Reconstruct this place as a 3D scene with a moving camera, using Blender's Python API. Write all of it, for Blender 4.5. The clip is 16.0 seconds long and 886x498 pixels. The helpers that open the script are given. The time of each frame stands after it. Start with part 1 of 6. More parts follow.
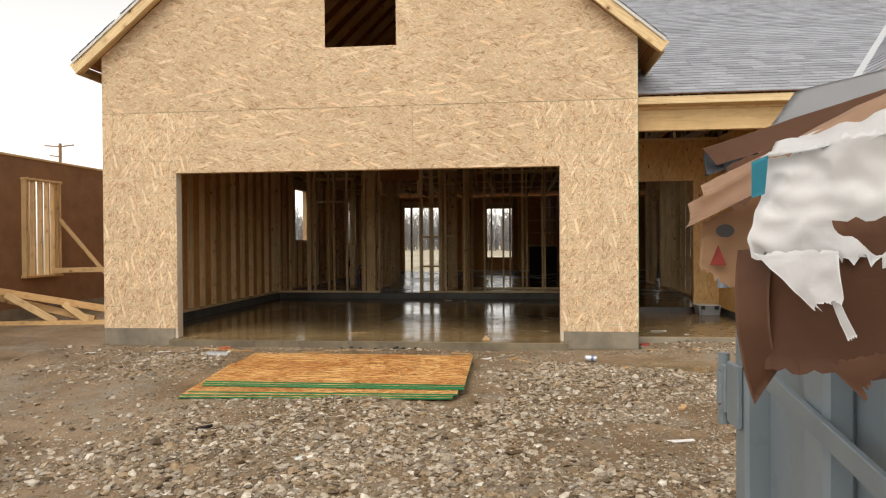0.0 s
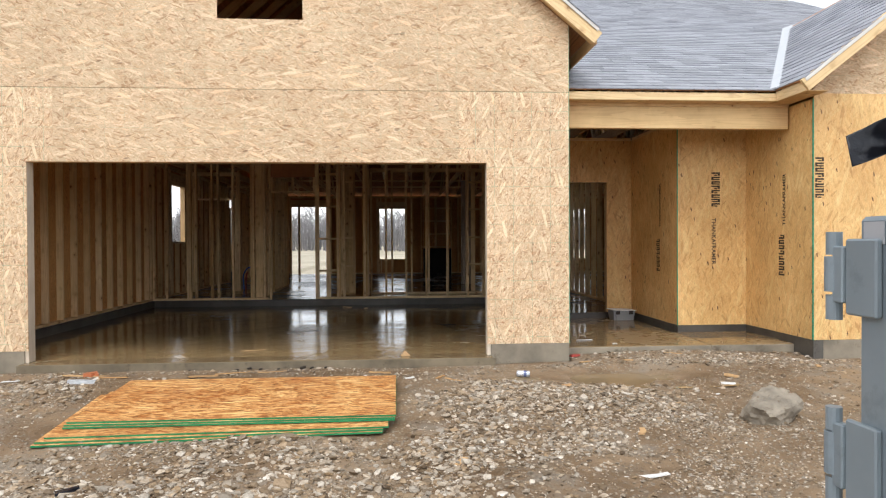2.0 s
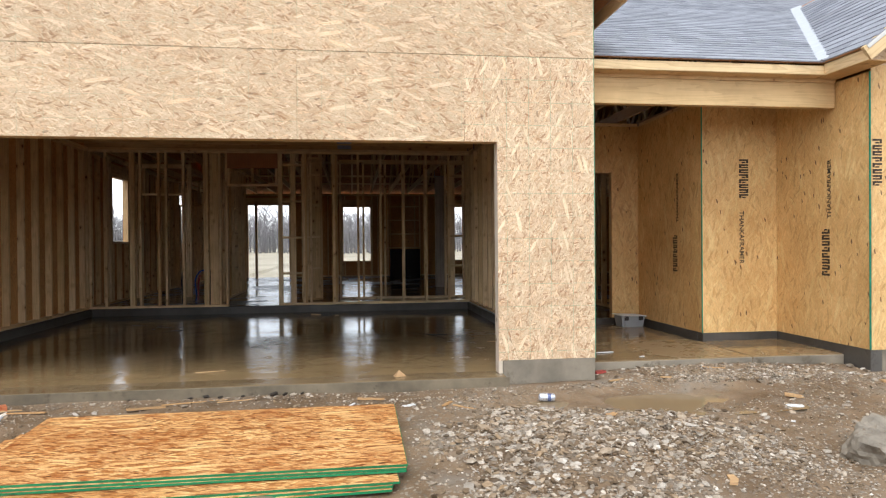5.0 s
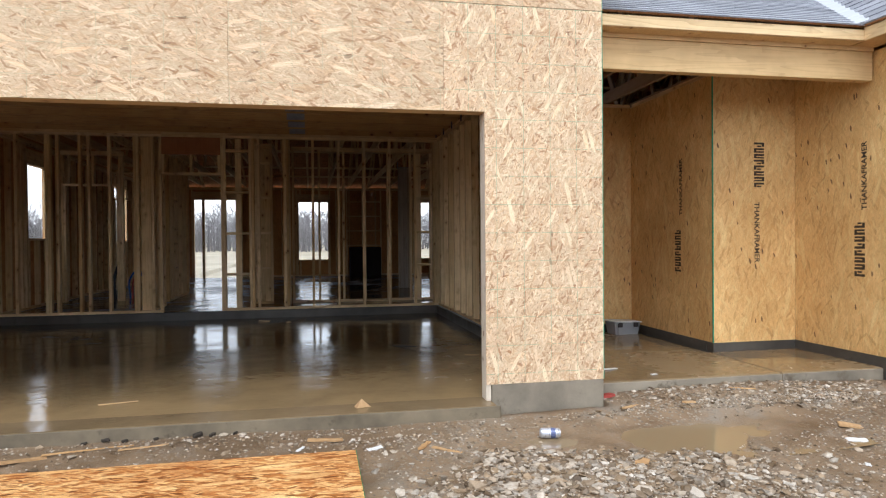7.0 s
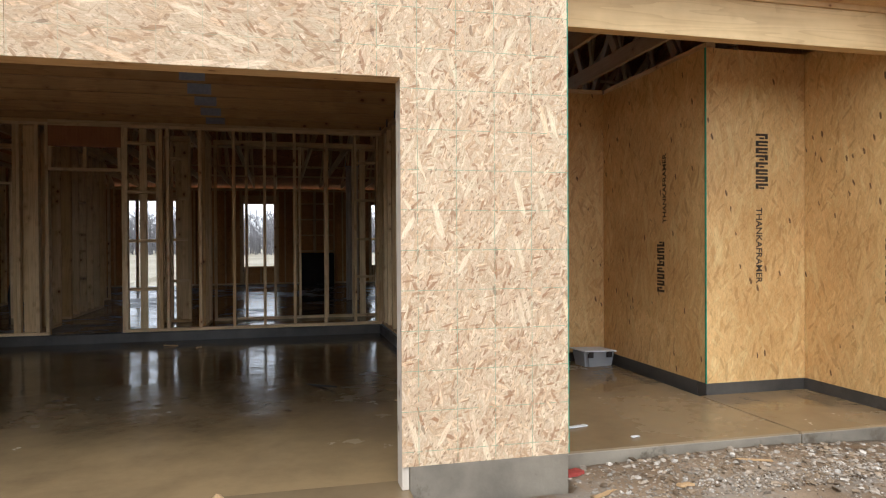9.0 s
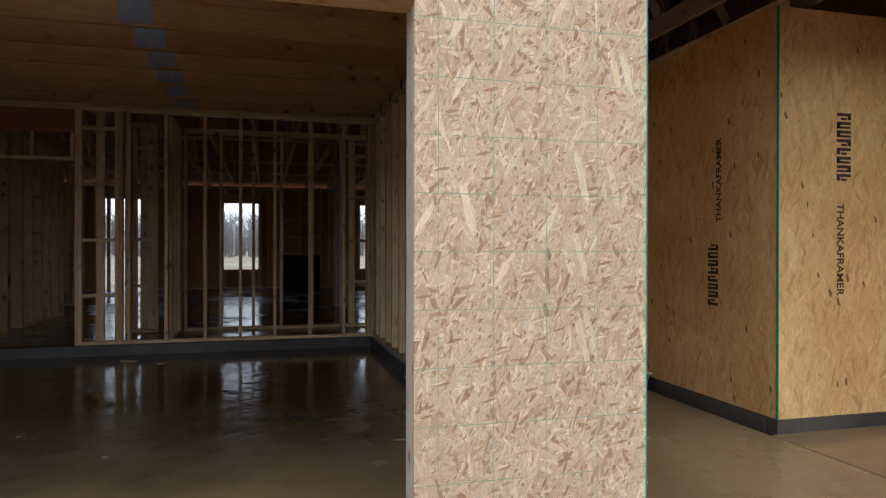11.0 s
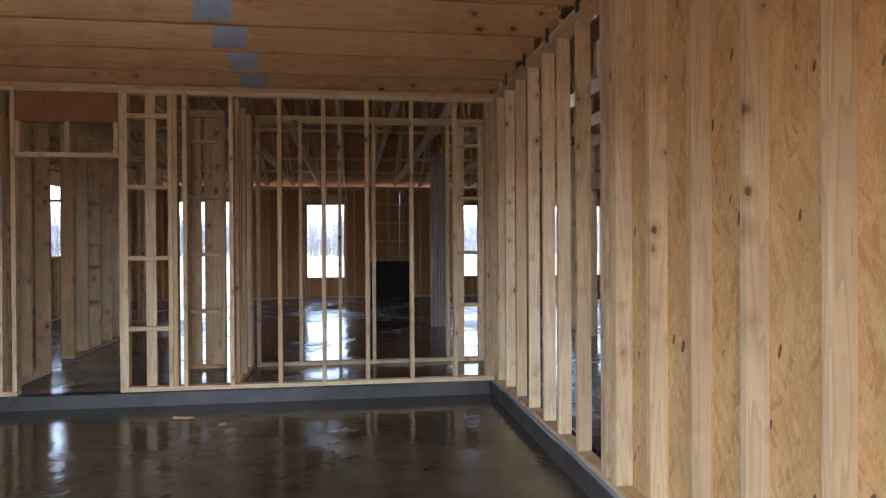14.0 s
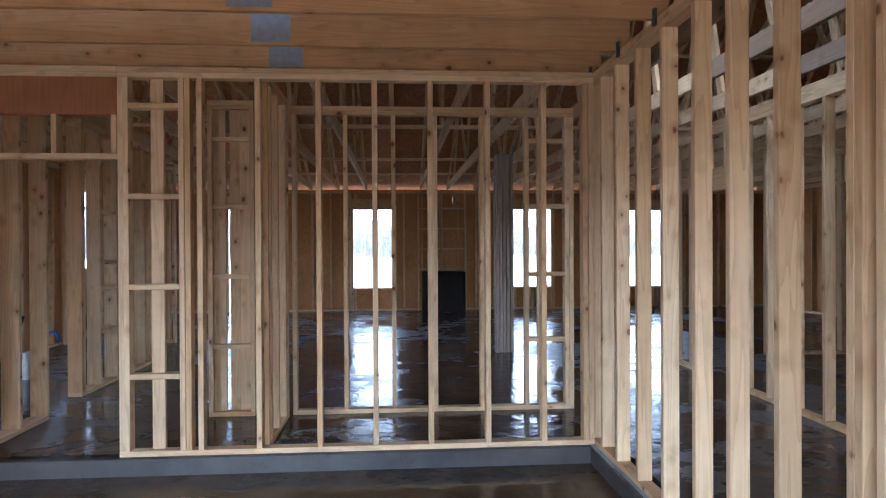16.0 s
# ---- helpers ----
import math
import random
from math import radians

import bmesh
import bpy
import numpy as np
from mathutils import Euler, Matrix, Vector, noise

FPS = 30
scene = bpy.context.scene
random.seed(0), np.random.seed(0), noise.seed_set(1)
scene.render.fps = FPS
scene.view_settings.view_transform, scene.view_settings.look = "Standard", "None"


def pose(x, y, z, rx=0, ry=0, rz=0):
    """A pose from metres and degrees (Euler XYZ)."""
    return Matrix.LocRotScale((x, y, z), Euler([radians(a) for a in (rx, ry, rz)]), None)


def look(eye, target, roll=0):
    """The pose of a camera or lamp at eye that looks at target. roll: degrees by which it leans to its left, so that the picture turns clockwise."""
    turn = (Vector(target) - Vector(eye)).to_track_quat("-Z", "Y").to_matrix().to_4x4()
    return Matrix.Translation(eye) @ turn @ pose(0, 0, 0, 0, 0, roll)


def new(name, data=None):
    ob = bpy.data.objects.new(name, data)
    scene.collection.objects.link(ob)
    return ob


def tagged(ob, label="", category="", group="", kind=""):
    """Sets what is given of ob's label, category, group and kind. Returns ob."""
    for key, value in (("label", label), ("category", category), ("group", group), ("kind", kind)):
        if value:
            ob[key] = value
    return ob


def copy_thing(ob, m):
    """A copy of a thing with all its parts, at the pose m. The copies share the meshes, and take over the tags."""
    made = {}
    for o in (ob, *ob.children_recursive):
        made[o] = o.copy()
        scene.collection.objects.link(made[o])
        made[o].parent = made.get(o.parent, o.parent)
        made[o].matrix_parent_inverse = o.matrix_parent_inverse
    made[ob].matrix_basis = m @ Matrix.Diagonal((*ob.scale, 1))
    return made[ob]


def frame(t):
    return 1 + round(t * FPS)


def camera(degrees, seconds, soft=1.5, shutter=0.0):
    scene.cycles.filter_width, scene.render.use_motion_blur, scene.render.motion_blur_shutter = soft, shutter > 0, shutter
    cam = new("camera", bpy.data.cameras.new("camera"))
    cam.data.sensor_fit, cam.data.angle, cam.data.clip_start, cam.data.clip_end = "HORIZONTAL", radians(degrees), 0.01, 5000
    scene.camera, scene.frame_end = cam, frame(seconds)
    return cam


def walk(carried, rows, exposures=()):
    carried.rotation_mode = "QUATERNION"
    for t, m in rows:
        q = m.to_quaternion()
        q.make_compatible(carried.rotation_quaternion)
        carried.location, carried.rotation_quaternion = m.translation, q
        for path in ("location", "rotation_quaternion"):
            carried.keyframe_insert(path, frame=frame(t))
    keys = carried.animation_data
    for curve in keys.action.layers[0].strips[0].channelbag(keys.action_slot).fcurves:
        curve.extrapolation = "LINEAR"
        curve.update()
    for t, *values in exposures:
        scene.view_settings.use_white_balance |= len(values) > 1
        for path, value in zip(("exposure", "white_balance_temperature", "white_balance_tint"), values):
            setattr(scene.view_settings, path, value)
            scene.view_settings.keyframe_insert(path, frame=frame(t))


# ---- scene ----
cam = camera(67.3, 16.0, soft=1.15)
PATH = [
    (0, (-0.51, -7.959, 1.182), (-0.73, -5.972, 1.162), -0.4),
    (0.5, (-0.644, -7.734, 1.222), (-0.73, -5.736, 1.202), -0.2),
    (1, (-0.789, -7.578, 1.269), (-0.715, -5.579, 1.247), -0.3),
    (1.5, (-0.841, -7.356, 1.229), (-0.716, -5.36, 1.208), -0.3),
    (2, (-0.968, -7.122, 1.228), (-0.83, -5.127, 1.206), -0.3),
    (2.5, (-1.137, -6.983, 1.252), (-1.005, -4.988, 1.234), -0.3),
    (3, (-1.257, -6.866, 1.23), (-1.121, -4.871, 1.213), -0.3),
    (3.5, (-1.25, -6.642, 1.163), (-1.107, -4.648, 1.147), -0.4),
    (6, (-1.314, -5.328, 1.176), (-0.948, -3.362, 1.159), -0.3),
    (6.5, (-1.286, -5.067, 1.15), (-0.898, -3.105, 1.132), -0.3),
    (7, (-1.229, -4.608, 1.152), (-0.838, -2.646, 1.129), -0.5),
    (7.5, (-1.19, -4.215, 1.168), (-0.812, -2.251, 1.148), -0.3),
    (8, (-0.952, -3.968, 1.172), (-0.533, -2.012, 1.154), -0.3),
    (8.2, (-0.817, -3.827, 1.2), (-0.38, -1.876, 1.182), -0.4),
    (10.5, (-0.5, -2.482, 1.259), (0.007, -0.547, 1.249), 0.1),
    (11, (-0.493, -2.239, 1.225), (0.021, -0.306, 1.22), 0.1),
    (11.5, (-0.431, -1.876, 1.269), (0.07, 0.06, 1.252), -0.4),
    (12, (-0.536, -1.503, 1.304), (-0.137, 0.457, 1.288), -0.4),
    (12.5, (-0.526, -1.258, 1.333), (-0.161, 0.708, 1.322), -0.6),
    (13, (-0.416, -0.875, 1.323), (-0.076, 1.096, 1.309), -0.6),
    (13.5, (-0.422, -0.578, 1.327), (-0.12, 1.399, 1.315), -0.5),
    (14, (-0.55, -0.198, 1.407), (-0.273, 1.782, 1.394), -0.3),
    (14.5, (-0.522, 0.118, 1.415), (-0.264, 2.101, 1.405), -0.5),
    (15, (-0.44, 0.572, 1.519), (-0.209, 2.558, 1.504), -0.4),
    (15.5, (-0.585, 0.913, 1.542), (-0.416, 2.906, 1.531), -0.2),
    (16, (-0.645, 1.232, 1.579), (-0.501, 3.227, 1.568), -0.3),
]
EXPOSURES = [(0, 0.7, 7050, 10), (0.5, 0.85, 6700, 10), (1.5, 1.0, 6300, 10), (3.5, 1.05, 6200, 10), (6.5, 1.05, 5900, 10), (8.2, 1.1, 5850, 10), (10.3, 0.58, 5800, 10), (11.0, 0.42, 5700, 10), (12.0, 0.4, 5600, 10), (12.5, 0.92, 5350, 10), (13.0, 1.35, 5450, 10), (13.5, 2.1, 5600, 10), (14.0, 2.8, 5000, 10), (14.5, 3.15, 4800, 10), (15.0, 3.3, 4700, 10), (16.0, 3.42, 4650, 10)]
walk(cam, [(t, look(eye, target, roll)) for t, eye, target, roll in PATH], EXPOSURES)

# ---- light: overcast sky ----
SUN_EL, SUN_ROT = 55.0, 200.0
world = bpy.data.worlds.new("world")
scene.world = world
world.use_nodes = True
wn, wl = world.node_tree.nodes, world.node_tree.links
sky = wn.new("ShaderNodeTexSky")
sky.sky_type, sky.sun_disc = "NISHITA", False
sky.sun_elevation, sky.sun_rotation = radians(SUN_EL), radians(SUN_ROT)
sky.air_density, sky.dust_density, sky.ozone_density = 1.0, 1.0, 1.0
grey = wn.new("ShaderNodeHueSaturation")
grey.inputs["Saturation"].default_value = 0.12
wl.new(sky.outputs[0], grey.inputs["Color"])
wl.new(grey.outputs[0], wn["Background"].inputs["Color"])
wn["Background"].inputs["Strength"].default_value = 0.15
sun = new("sun", bpy.data.lights.new("sun", "SUN"))
sun.data.energy, sun.data.angle, sun.data.color = 0.8, radians(40), (1.0, 0.96, 0.9)
sun.matrix_world = look((-6, -18, 28), (-1, 0, 0))

# ---- materials ----


def material(name):
    m = bpy.data.materials.new(name)
    m.use_nodes = True
    return m, m.node_tree.nodes, m.node_tree.links, m.node_tree.nodes["Principled BSDF"]


def ramp(n, l, source, stops):
    r = n.new("ShaderNodeValToRGB")
    while len(r.color_ramp.elements) < len(stops):
        r.color_ramp.elements.new(0.5)
    for e, (p, c) in zip(r.color_ramp.elements, stops):
        e.position, e.color = p, (*c, 1) if len(c) == 3 else c
    l.new(source, r.inputs[0])
    return r.outputs[0]


def mixed(n, l, fac, a, b, mode="MIX"):
    m = n.new("ShaderNodeMix")
    m.data_type, m.blend_type = "RGBA", mode
    for socket, v in ((m.inputs[0], fac), (m.inputs[6], a), (m.inputs[7], b)):
        if isinstance(v, (int, float)):
            socket.default_value = v
        elif isinstance(v, tuple):
            socket.default_value = (*v, 1)
        else:
            l.new(v, socket)
    return m.outputs[2]


def maths(n, l, op, a, b=None, c=None):
    m = n.new("ShaderNodeMath")
    m.operation = op
    for socket, v in zip(m.inputs, (a, b, c)):
        if v is None:
            continue
        if isinstance(v, (int, float)):
            socket.default_value = v
        else:
            l.new(v, socket)
    return m.outputs[0]


def mapped(n, l, source, scale=(1, 1, 1), turn=(0, 0, 0), shift=(0, 0, 0)):
    m = n.new("ShaderNodeMapping")
    m.inputs["Scale"].default_value, m.inputs["Location"].default_value = scale, shift
    m.inputs["Rotation"].default_value = [radians(a) for a in turn]
    l.new(source, m.inputs[0])
    return m.outputs[0]


def noisy(n, l, source, scale, detail=4, rough=0.55):
    t = n.new("ShaderNodeTexNoise")
    t.inputs["Scale"].default_value, t.inputs["Detail"].default_value, t.inputs["Roughness"].default_value = scale, detail, rough
    if source is not None:
        l.new(source, t.inputs["Vector"])
    return t.outputs["Fac"]


def cells(n, l, source, scale, feature="F1", rnd=1.0):
    t = n.new("ShaderNodeTexVoronoi")
    t.feature = feature
    t.inputs["Scale"].default_value, t.inputs["Randomness"].default_value = scale, rnd
    l.new(source, t.inputs["Vector"])
    return t


def bumped(n, l, bsdf, height, strength, distance):
    b = n.new("ShaderNodeBump")
    b.inputs["Strength"].default_value, b.inputs["Distance"].default_value = strength, distance
    l.new(height, b.inputs["Height"])
    l.new(b.outputs[0], bsdf.inputs["Normal"])


def local_coords(n, l):
    """Object coordinates, shifted at random from object to object; and the random number."""
    tc, info = n.new("ShaderNodeTexCoord"), n.new("ShaderNodeObjectInfo")
    add = n.new("ShaderNodeVectorMath")
    add.operation = "MULTIPLY_ADD"
    add.inputs[1].default_value = (1, 1, 1)
    comb = n.new("ShaderNodeCombineXYZ")
    for i, k in enumerate((37.0, 71.0, 53.0)):
        l.new(maths(n, l, "MULTIPLY", info.outputs["Random"], k), comb.inputs[i])
    l.new(tc.outputs["Object"], add.inputs[0])
    l.new(comb.outputs[0], add.inputs[2])
    return add.outputs[0], info.outputs["Random"], tc.outputs["Object"]


def osb_material(name, main_angle, light, mid, dark, grid=0.0, rough=0.75, spread=1.0, fleck=0.5, contrast=0.85, size=1.0, blotch=((0.88, 0.86, 0.83), (1.05, 1.04, 1.03)), blotch_scale=1.1, pink=0.0, deep=False, speck=0.35, slivers=0.5):
    """Pressed strands in layers on the board's own x-z face."""
    m, n, l, b = material(name)
    co, rnd, plain = local_coords(n, l)
    wob = n.new("ShaderNodeTexNoise")
    wob.inputs["Scale"].default_value = 14.0
    l.new(co, wob.inputs["Vector"])
    bend = n.new("ShaderNodeVectorMath")
    bend.operation = "MULTIPLY_ADD"
    bend.inputs[1].default_value = (0.02, 0.02, 0.02)
    l.new(wob.outputs["Color"], bend.inputs[0])
    l.new(co, bend.inputs[2])
    co2 = bend.outputs[0]
    colour = mixed(n, l, ramp(n, l, noisy(n, l, mapped(n, l, turned(n, l, co, main_angle), (22, 1, 90)), 1.0, 5, 0.75), [(0.3, (0, 0, 0)), (0.7, (1, 1, 1))]), mid, light)
    height = None
    pale = tuple(min(0.92, c * 1.18 + 0.05) for c in light)
    brown = tuple(0.5 * p + 0.5 * q for p, q in zip(dark, mid))
    half = tuple(0.4 * p + 0.6 * q for p, q in zip(mid, light))
    layers = [(-64, 0.030, 0.25, 0.48), (51, 0.036, 0.2, 0.48), (-33, 0.045, 0.2, 0.48), (84, 0.03, 0.25, 0.55), (21, 0.055, 0.16, 0.55), (-12, 0.07, 0.18, 0.55), (68, 0.035, 0.25, 0.55), (5, 0.06, 0.15, 0.55), (-47, 0.04, 0.2, 0.55), (36, 0.05, 0.19, 0.62), (-20, 0.035, 0.16, 0.62), (-78, 0.03, 0.2, 0.62), (14, 0.10, 0.15, 0.91), (-30, 0.085, 0.17, 0.91)]
    for i, (a, length, slim, rare) in enumerate(layers):
        a, length = main_angle + a * spread, length * size
        v = cells(n, l, mapped(n, l, turned(n, l, co2, a), (0.5 / length, 0.0, 0.5 / (length * slim)), (0, 0, 0), (i * 3.31, 0, i * 5.73)), 1.0)
        v.distance = "MINKOWSKI"
        v.inputs["Exponent"].default_value = 1.7 if i % 2 else 3.6
        sep = n.new("ShaderNodeSeparateColor")
        l.new(v.outputs["Color"], sep.inputs[0])
        strand = ramp(n, l, sep.outputs[0], ([(0.0, dark), (0.12, brown), (0.38, mid), (0.62, light), (1.0, pale)] if deep else [(0.0, brown), (0.06, brown), (0.11, mid), (0.30, half), (0.48, light), (0.70, light), (1.0, pale)]) if rare < 0.9 else [(0.0, light), (0.5, pale), (1.0, pale)])
        hue = ramp(n, l, sep.outputs[2], [(0.0, (1.0, 0.93, 0.84)), (0.5, (1.0, 1.0, 1.0)), (1.0, (0.97, 1.0, 0.98))])
        strand = mixed(n, l, 1.0, strand, hue, "MULTIPLY")
        strand = mixed(n, l, ramp(n, l, v.outputs["Distance"], [(0.30, (0, 0, 0)), (0.45, (0.52, 0.52, 0.52))]), strand, brown)
        if i > 4:
            lines = noisy(n, l, mapped(n, l, turned(n, l, co2, a), (14, 1, 420)), 1.0, 2, 0.6)
            strand = mixed(n, l, 1.0, strand, ramp(n, l, lines, [(0.34, (0.80, 0.75, 0.68)), (0.56, (1.03, 1.03, 1.03))]), "MULTIPLY")
        soft = ramp(n, l, v.outputs["Distance"], [(0.38, (1, 1, 1)), (0.45, (0, 0, 0))])
        mask = maths(n, l, "MULTIPLY", maths(n, l, "GREATER_THAN", sep.outputs[1], rare), soft)
        colour = mixed(n, l, maths(n, l, "MULTIPLY", mask, contrast), colour, strand)
        h = maths(n, l, "MULTIPLY", mask, maths(n, l, "ADD", sep.outputs[2], 0.2))
        height = h if height is None else maths(n, l, "MAXIMUM", height, h)
    fibre = noisy(n, l, mapped(n, l, turned(n, l, co2, main_angle), (30, 1, 330)), 1.0, 3, 0.7)
    colour = mixed(n, l, 1.0, colour, ramp(n, l, fibre, [(0.3, (0.84, 0.80, 0.74)), (0.6, (1.04, 1.04, 1.04))]), "MULTIPLY")
    grain = ramp(n, l, noisy(n, l, co, 170.0, 4, 0.8), [(0.36, (0.62, 0.53, 0.45)), (0.52, (1.06, 1.06, 1.06))])
    colour = mixed(n, l, speck, colour, grain, "MULTIPLY")
    f = cells(n, l, mapped(n, l, turned(n, l, co2, main_angle + 12), (15, 0, 44)), 1.0)
    fs = n.new("ShaderNodeSeparateColor")
    l.new(f.outputs["Color"], fs.inputs[0])
    fl = maths(n, l, "MULTIPLY", maths(n, l, "GREATER_THAN", fs.outputs[0], 0.978), maths(n, l, "LESS_THAN", f.outputs["Distance"], 0.42))
    colour = mixed(n, l, maths(n, l, "MULTIPLY", fl, fleck), colour, tuple(c * 0.4 for c in dark))
    g = cells(n, l, mapped(n, l, turned(n, l, co2, main_angle - 35), (38, 0, 120)), 1.0)
    gs = n.new("ShaderNodeSeparateColor")
    l.new(g.outputs["Color"], gs.inputs[0])
    sliver = maths(n, l, "MULTIPLY", maths(n, l, "GREATER_THAN", gs.outputs[0], 0.87), maths(n, l, "LESS_THAN", g.outputs["Distance"], 0.4))
    colour = mixed(n, l, maths(n, l, "MULTIPLY", sliver, slivers), colour, tuple(0.65 * c for c in brown))
    if pink:
        colour = mixed(n, l, maths(n, l, "MULTIPLY", ramp(n, l, noisy(n, l, co, 7.0, 3), [(0.42, (0, 0, 0)), (0.68, (1, 1, 1))]), pink), colour, mixed(n, l, 1.0, colour, (0.93, 0.78, 0.70), "MULTIPLY"))
    tone = ramp(n, l, noisy(n, l, co, blotch_scale, 4), [(0.25, blotch[0]), (0.75, blotch[1])])
    colour = mixed(n, l, 1.0, colour, tone, "MULTIPLY")
    if grid:
        s = n.new("ShaderNodeSeparateXYZ")
        l.new(plain, s.inputs[0])
        lines = None
        for axis, pitch, start in ((0, 0.2032, 20.336), (2, 0.2032, 20.228)):
            w = maths(n, l, "ABSOLUTE", maths(n, l, "SUBTRACT", maths(n, l, "FRACT", maths(n, l, "DIVIDE", maths(n, l, "ADD", s.outputs[axis], start), pitch)), 0.5))
            gl = maths(n, l, "LESS_THAN", w, 0.0075)
            lines = gl if lines is None else maths(n, l, "MAXIMUM", lines, gl)
        broken = maths(n, l, "GREATER_THAN", noisy(n, l, co, 26.0, 3), 0.42)
        colour = mixed(n, l, maths(n, l, "MULTIPLY", maths(n, l, "MULTIPLY", lines, broken), grid), colour, (0.27, 0.37, 0.235))
    l.new(colour, b.inputs["Base Color"])
    b.inputs["Roughness"].default_value = rough
    bumped(n, l, b, height, 0.4, 0.0015)
    return m


def turned(n, l, source, angle):
    """Turns coordinates about the board's y axis by an angle in degrees."""
    r = n.new("ShaderNodeVectorRotate")
    r.rotation_type = "Y_AXIS"
    r.inputs["Angle"].default_value = radians(angle)
    l.new(source, r.inputs["Vector"])
    return r.outputs[0]


def lumber_material(name, light, mid, dark, knots=True):
    """Sawn softwood, the grain along the board's own z axis."""
    m, n, l, b = material(name)
    co, rnd, plain = local_coords(n, l)
    wide = noisy(n, l, mapped(n, l, co, (22, 22, 1.1)), 1.0, 3)
    rings = maths(n, l, "FRACT", maths(n, l, "MULTIPLY", noisy(n, l, mapped(n, l, co, (9, 9, 0.55)), 1.0, 2, 0.4), 11.0))
    fine = noisy(n, l, mapped(n, l, co, (190, 190, 6)), 1.0, 3)
    colour = mixed(n, l, wide, mid, light)
    colour = mixed(n, l, maths(n, l, "MULTIPLY", maths(n, l, "POWER", rings, 3.0), 0.32), colour, dark)
    colour = mixed(n, l, maths(n, l, "MULTIPLY", fine, 0.22), colour, dark)
    if knots:
        k = cells(n, l, mapped(n, l, co, (9.5, 9.5, 7.0)), 1.0)
        ks = n.new("ShaderNodeSeparateColor")
        l.new(k.outputs["Color"], ks.inputs[0])
        warp = maths(n, l, "ADD", k.outputs["Distance"], maths(n, l, "ADD", maths(n, l, "MULTIPLY", noisy(n, l, co, 34, 3), 0.16), maths(n, l, "MULTIPLY", ks.outputs[1], 0.12)))
        kn = ramp(n, l, warp, [(0.20, (1, 1, 1)), (0.27, (0, 0, 0))])
        halo = ramp(n, l, warp, [(0.2, (1, 1, 1)), (0.55, (0, 0, 0))])
        some = maths(n, l, "GREATER_THAN", ks.outputs[0], 0.48)
        colour = mixed(n, l, maths(n, l, "MULTIPLY", maths(n, l, "MULTIPLY", halo, some), 0.5), colour, dark)
        colour = mixed(n, l, maths(n, l, "MULTIPLY", maths(n, l, "MULTIPLY", kn, some), 0.9), colour, (dark[0] * 0.5, dark[1] * 0.38, dark[2] * 0.35))
    tint = ramp(n, l, rnd, [(0.0, (0.84, 0.75, 0.63)), (0.25, (0.95, 0.91, 0.84)), (0.6, (1.08, 1.06, 1.02)), (0.85, (1.0, 0.93, 0.80)), (1.0, (0.88, 0.74, 0.56))])
    colour = mixed(n, l, 1.0, colour, tint, "MULTIPLY")
    dirt = ramp(n, l, noisy(n, l, co, 3.0, 5), [(0.35, (0.86, 0.85, 0.84)), (0.6, (1, 1, 1))])
    colour = mixed(n, l, 1.0, colour, dirt, "MULTIPLY")
    l.new(colour, b.inputs["Base Color"])
    b.inputs["Roughness"].default_value = 0.68
    bumped(n, l, b, fine, 0.25, 0.0006)
    return m


def wet_concrete(name, dark, light, low, high, ripple, film=None, edge=None):
    m, n, l, b = material(name)
    tc = n.new("ShaderNodeTexCoord")
    co = tc.outputs["Object"]
    big, med, fine = noisy(n, l, co, 0.55, 5, 0.6), noisy(n, l, co, 3.2, 6, 0.65), noisy(n, l, co, 60, 3)
    colour = mixed(n, l, ramp(n, l, big, [(0.35, (0, 0, 0)), (0.65, (1, 1, 1))]), dark, light)
    colour = mixed(n, l, 1.0, colour, ramp(n, l, med, [(0.3, (0.72, 0.70, 0.68)), (0.7, (1.1, 1.1, 1.1))]), "MULTIPLY")
    colour = mixed(n, l, maths(n, l, "MULTIPLY", fine, 0.2), colour, tuple(c * 0.5 for c in dark))
    if film:
        # trodden-in mud, thinning out towards the back of the slab
        mud_in = noisy(n, l, co, 1.3, 6, 0.65)
        if edge is not None:
            s = n.new("ShaderNodeSeparateXYZ")
            l.new(co, s.inputs[0])
            mud_in = maths(n, l, "SUBTRACT", maths(n, l, "MULTIPLY", mud_in, 0.9), maths(n, l, "MULTIPLY", maths(n, l, "SUBTRACT", s.outputs[1], edge), 0.24))
        colour = mixed(n, l, ramp(n, l, mud_in, [(0.25, (0, 0, 0)), (0.75, (1, 1, 1))]), colour, film)
    l.new(colour, b.inputs["Base Color"])
    wet = ramp(n, l, maths(n, l, "ADD", maths(n, l, "MULTIPLY", big, 0.6), maths(n, l, "MULTIPLY", med, 0.4)), [(0.42, (low,) * 3), (0.62, (high,) * 3)])
    l.new(wet, b.inputs["Roughness"])
    b.inputs["IOR"].default_value = 1.36
    bumped(n, l, b, maths(n, l, "ADD", noisy(n, l, co, 2.6, 3), maths(n, l, "MULTIPLY", noisy(n, l, co, 14, 4), 0.25)), ripple, 0.02)
    return m


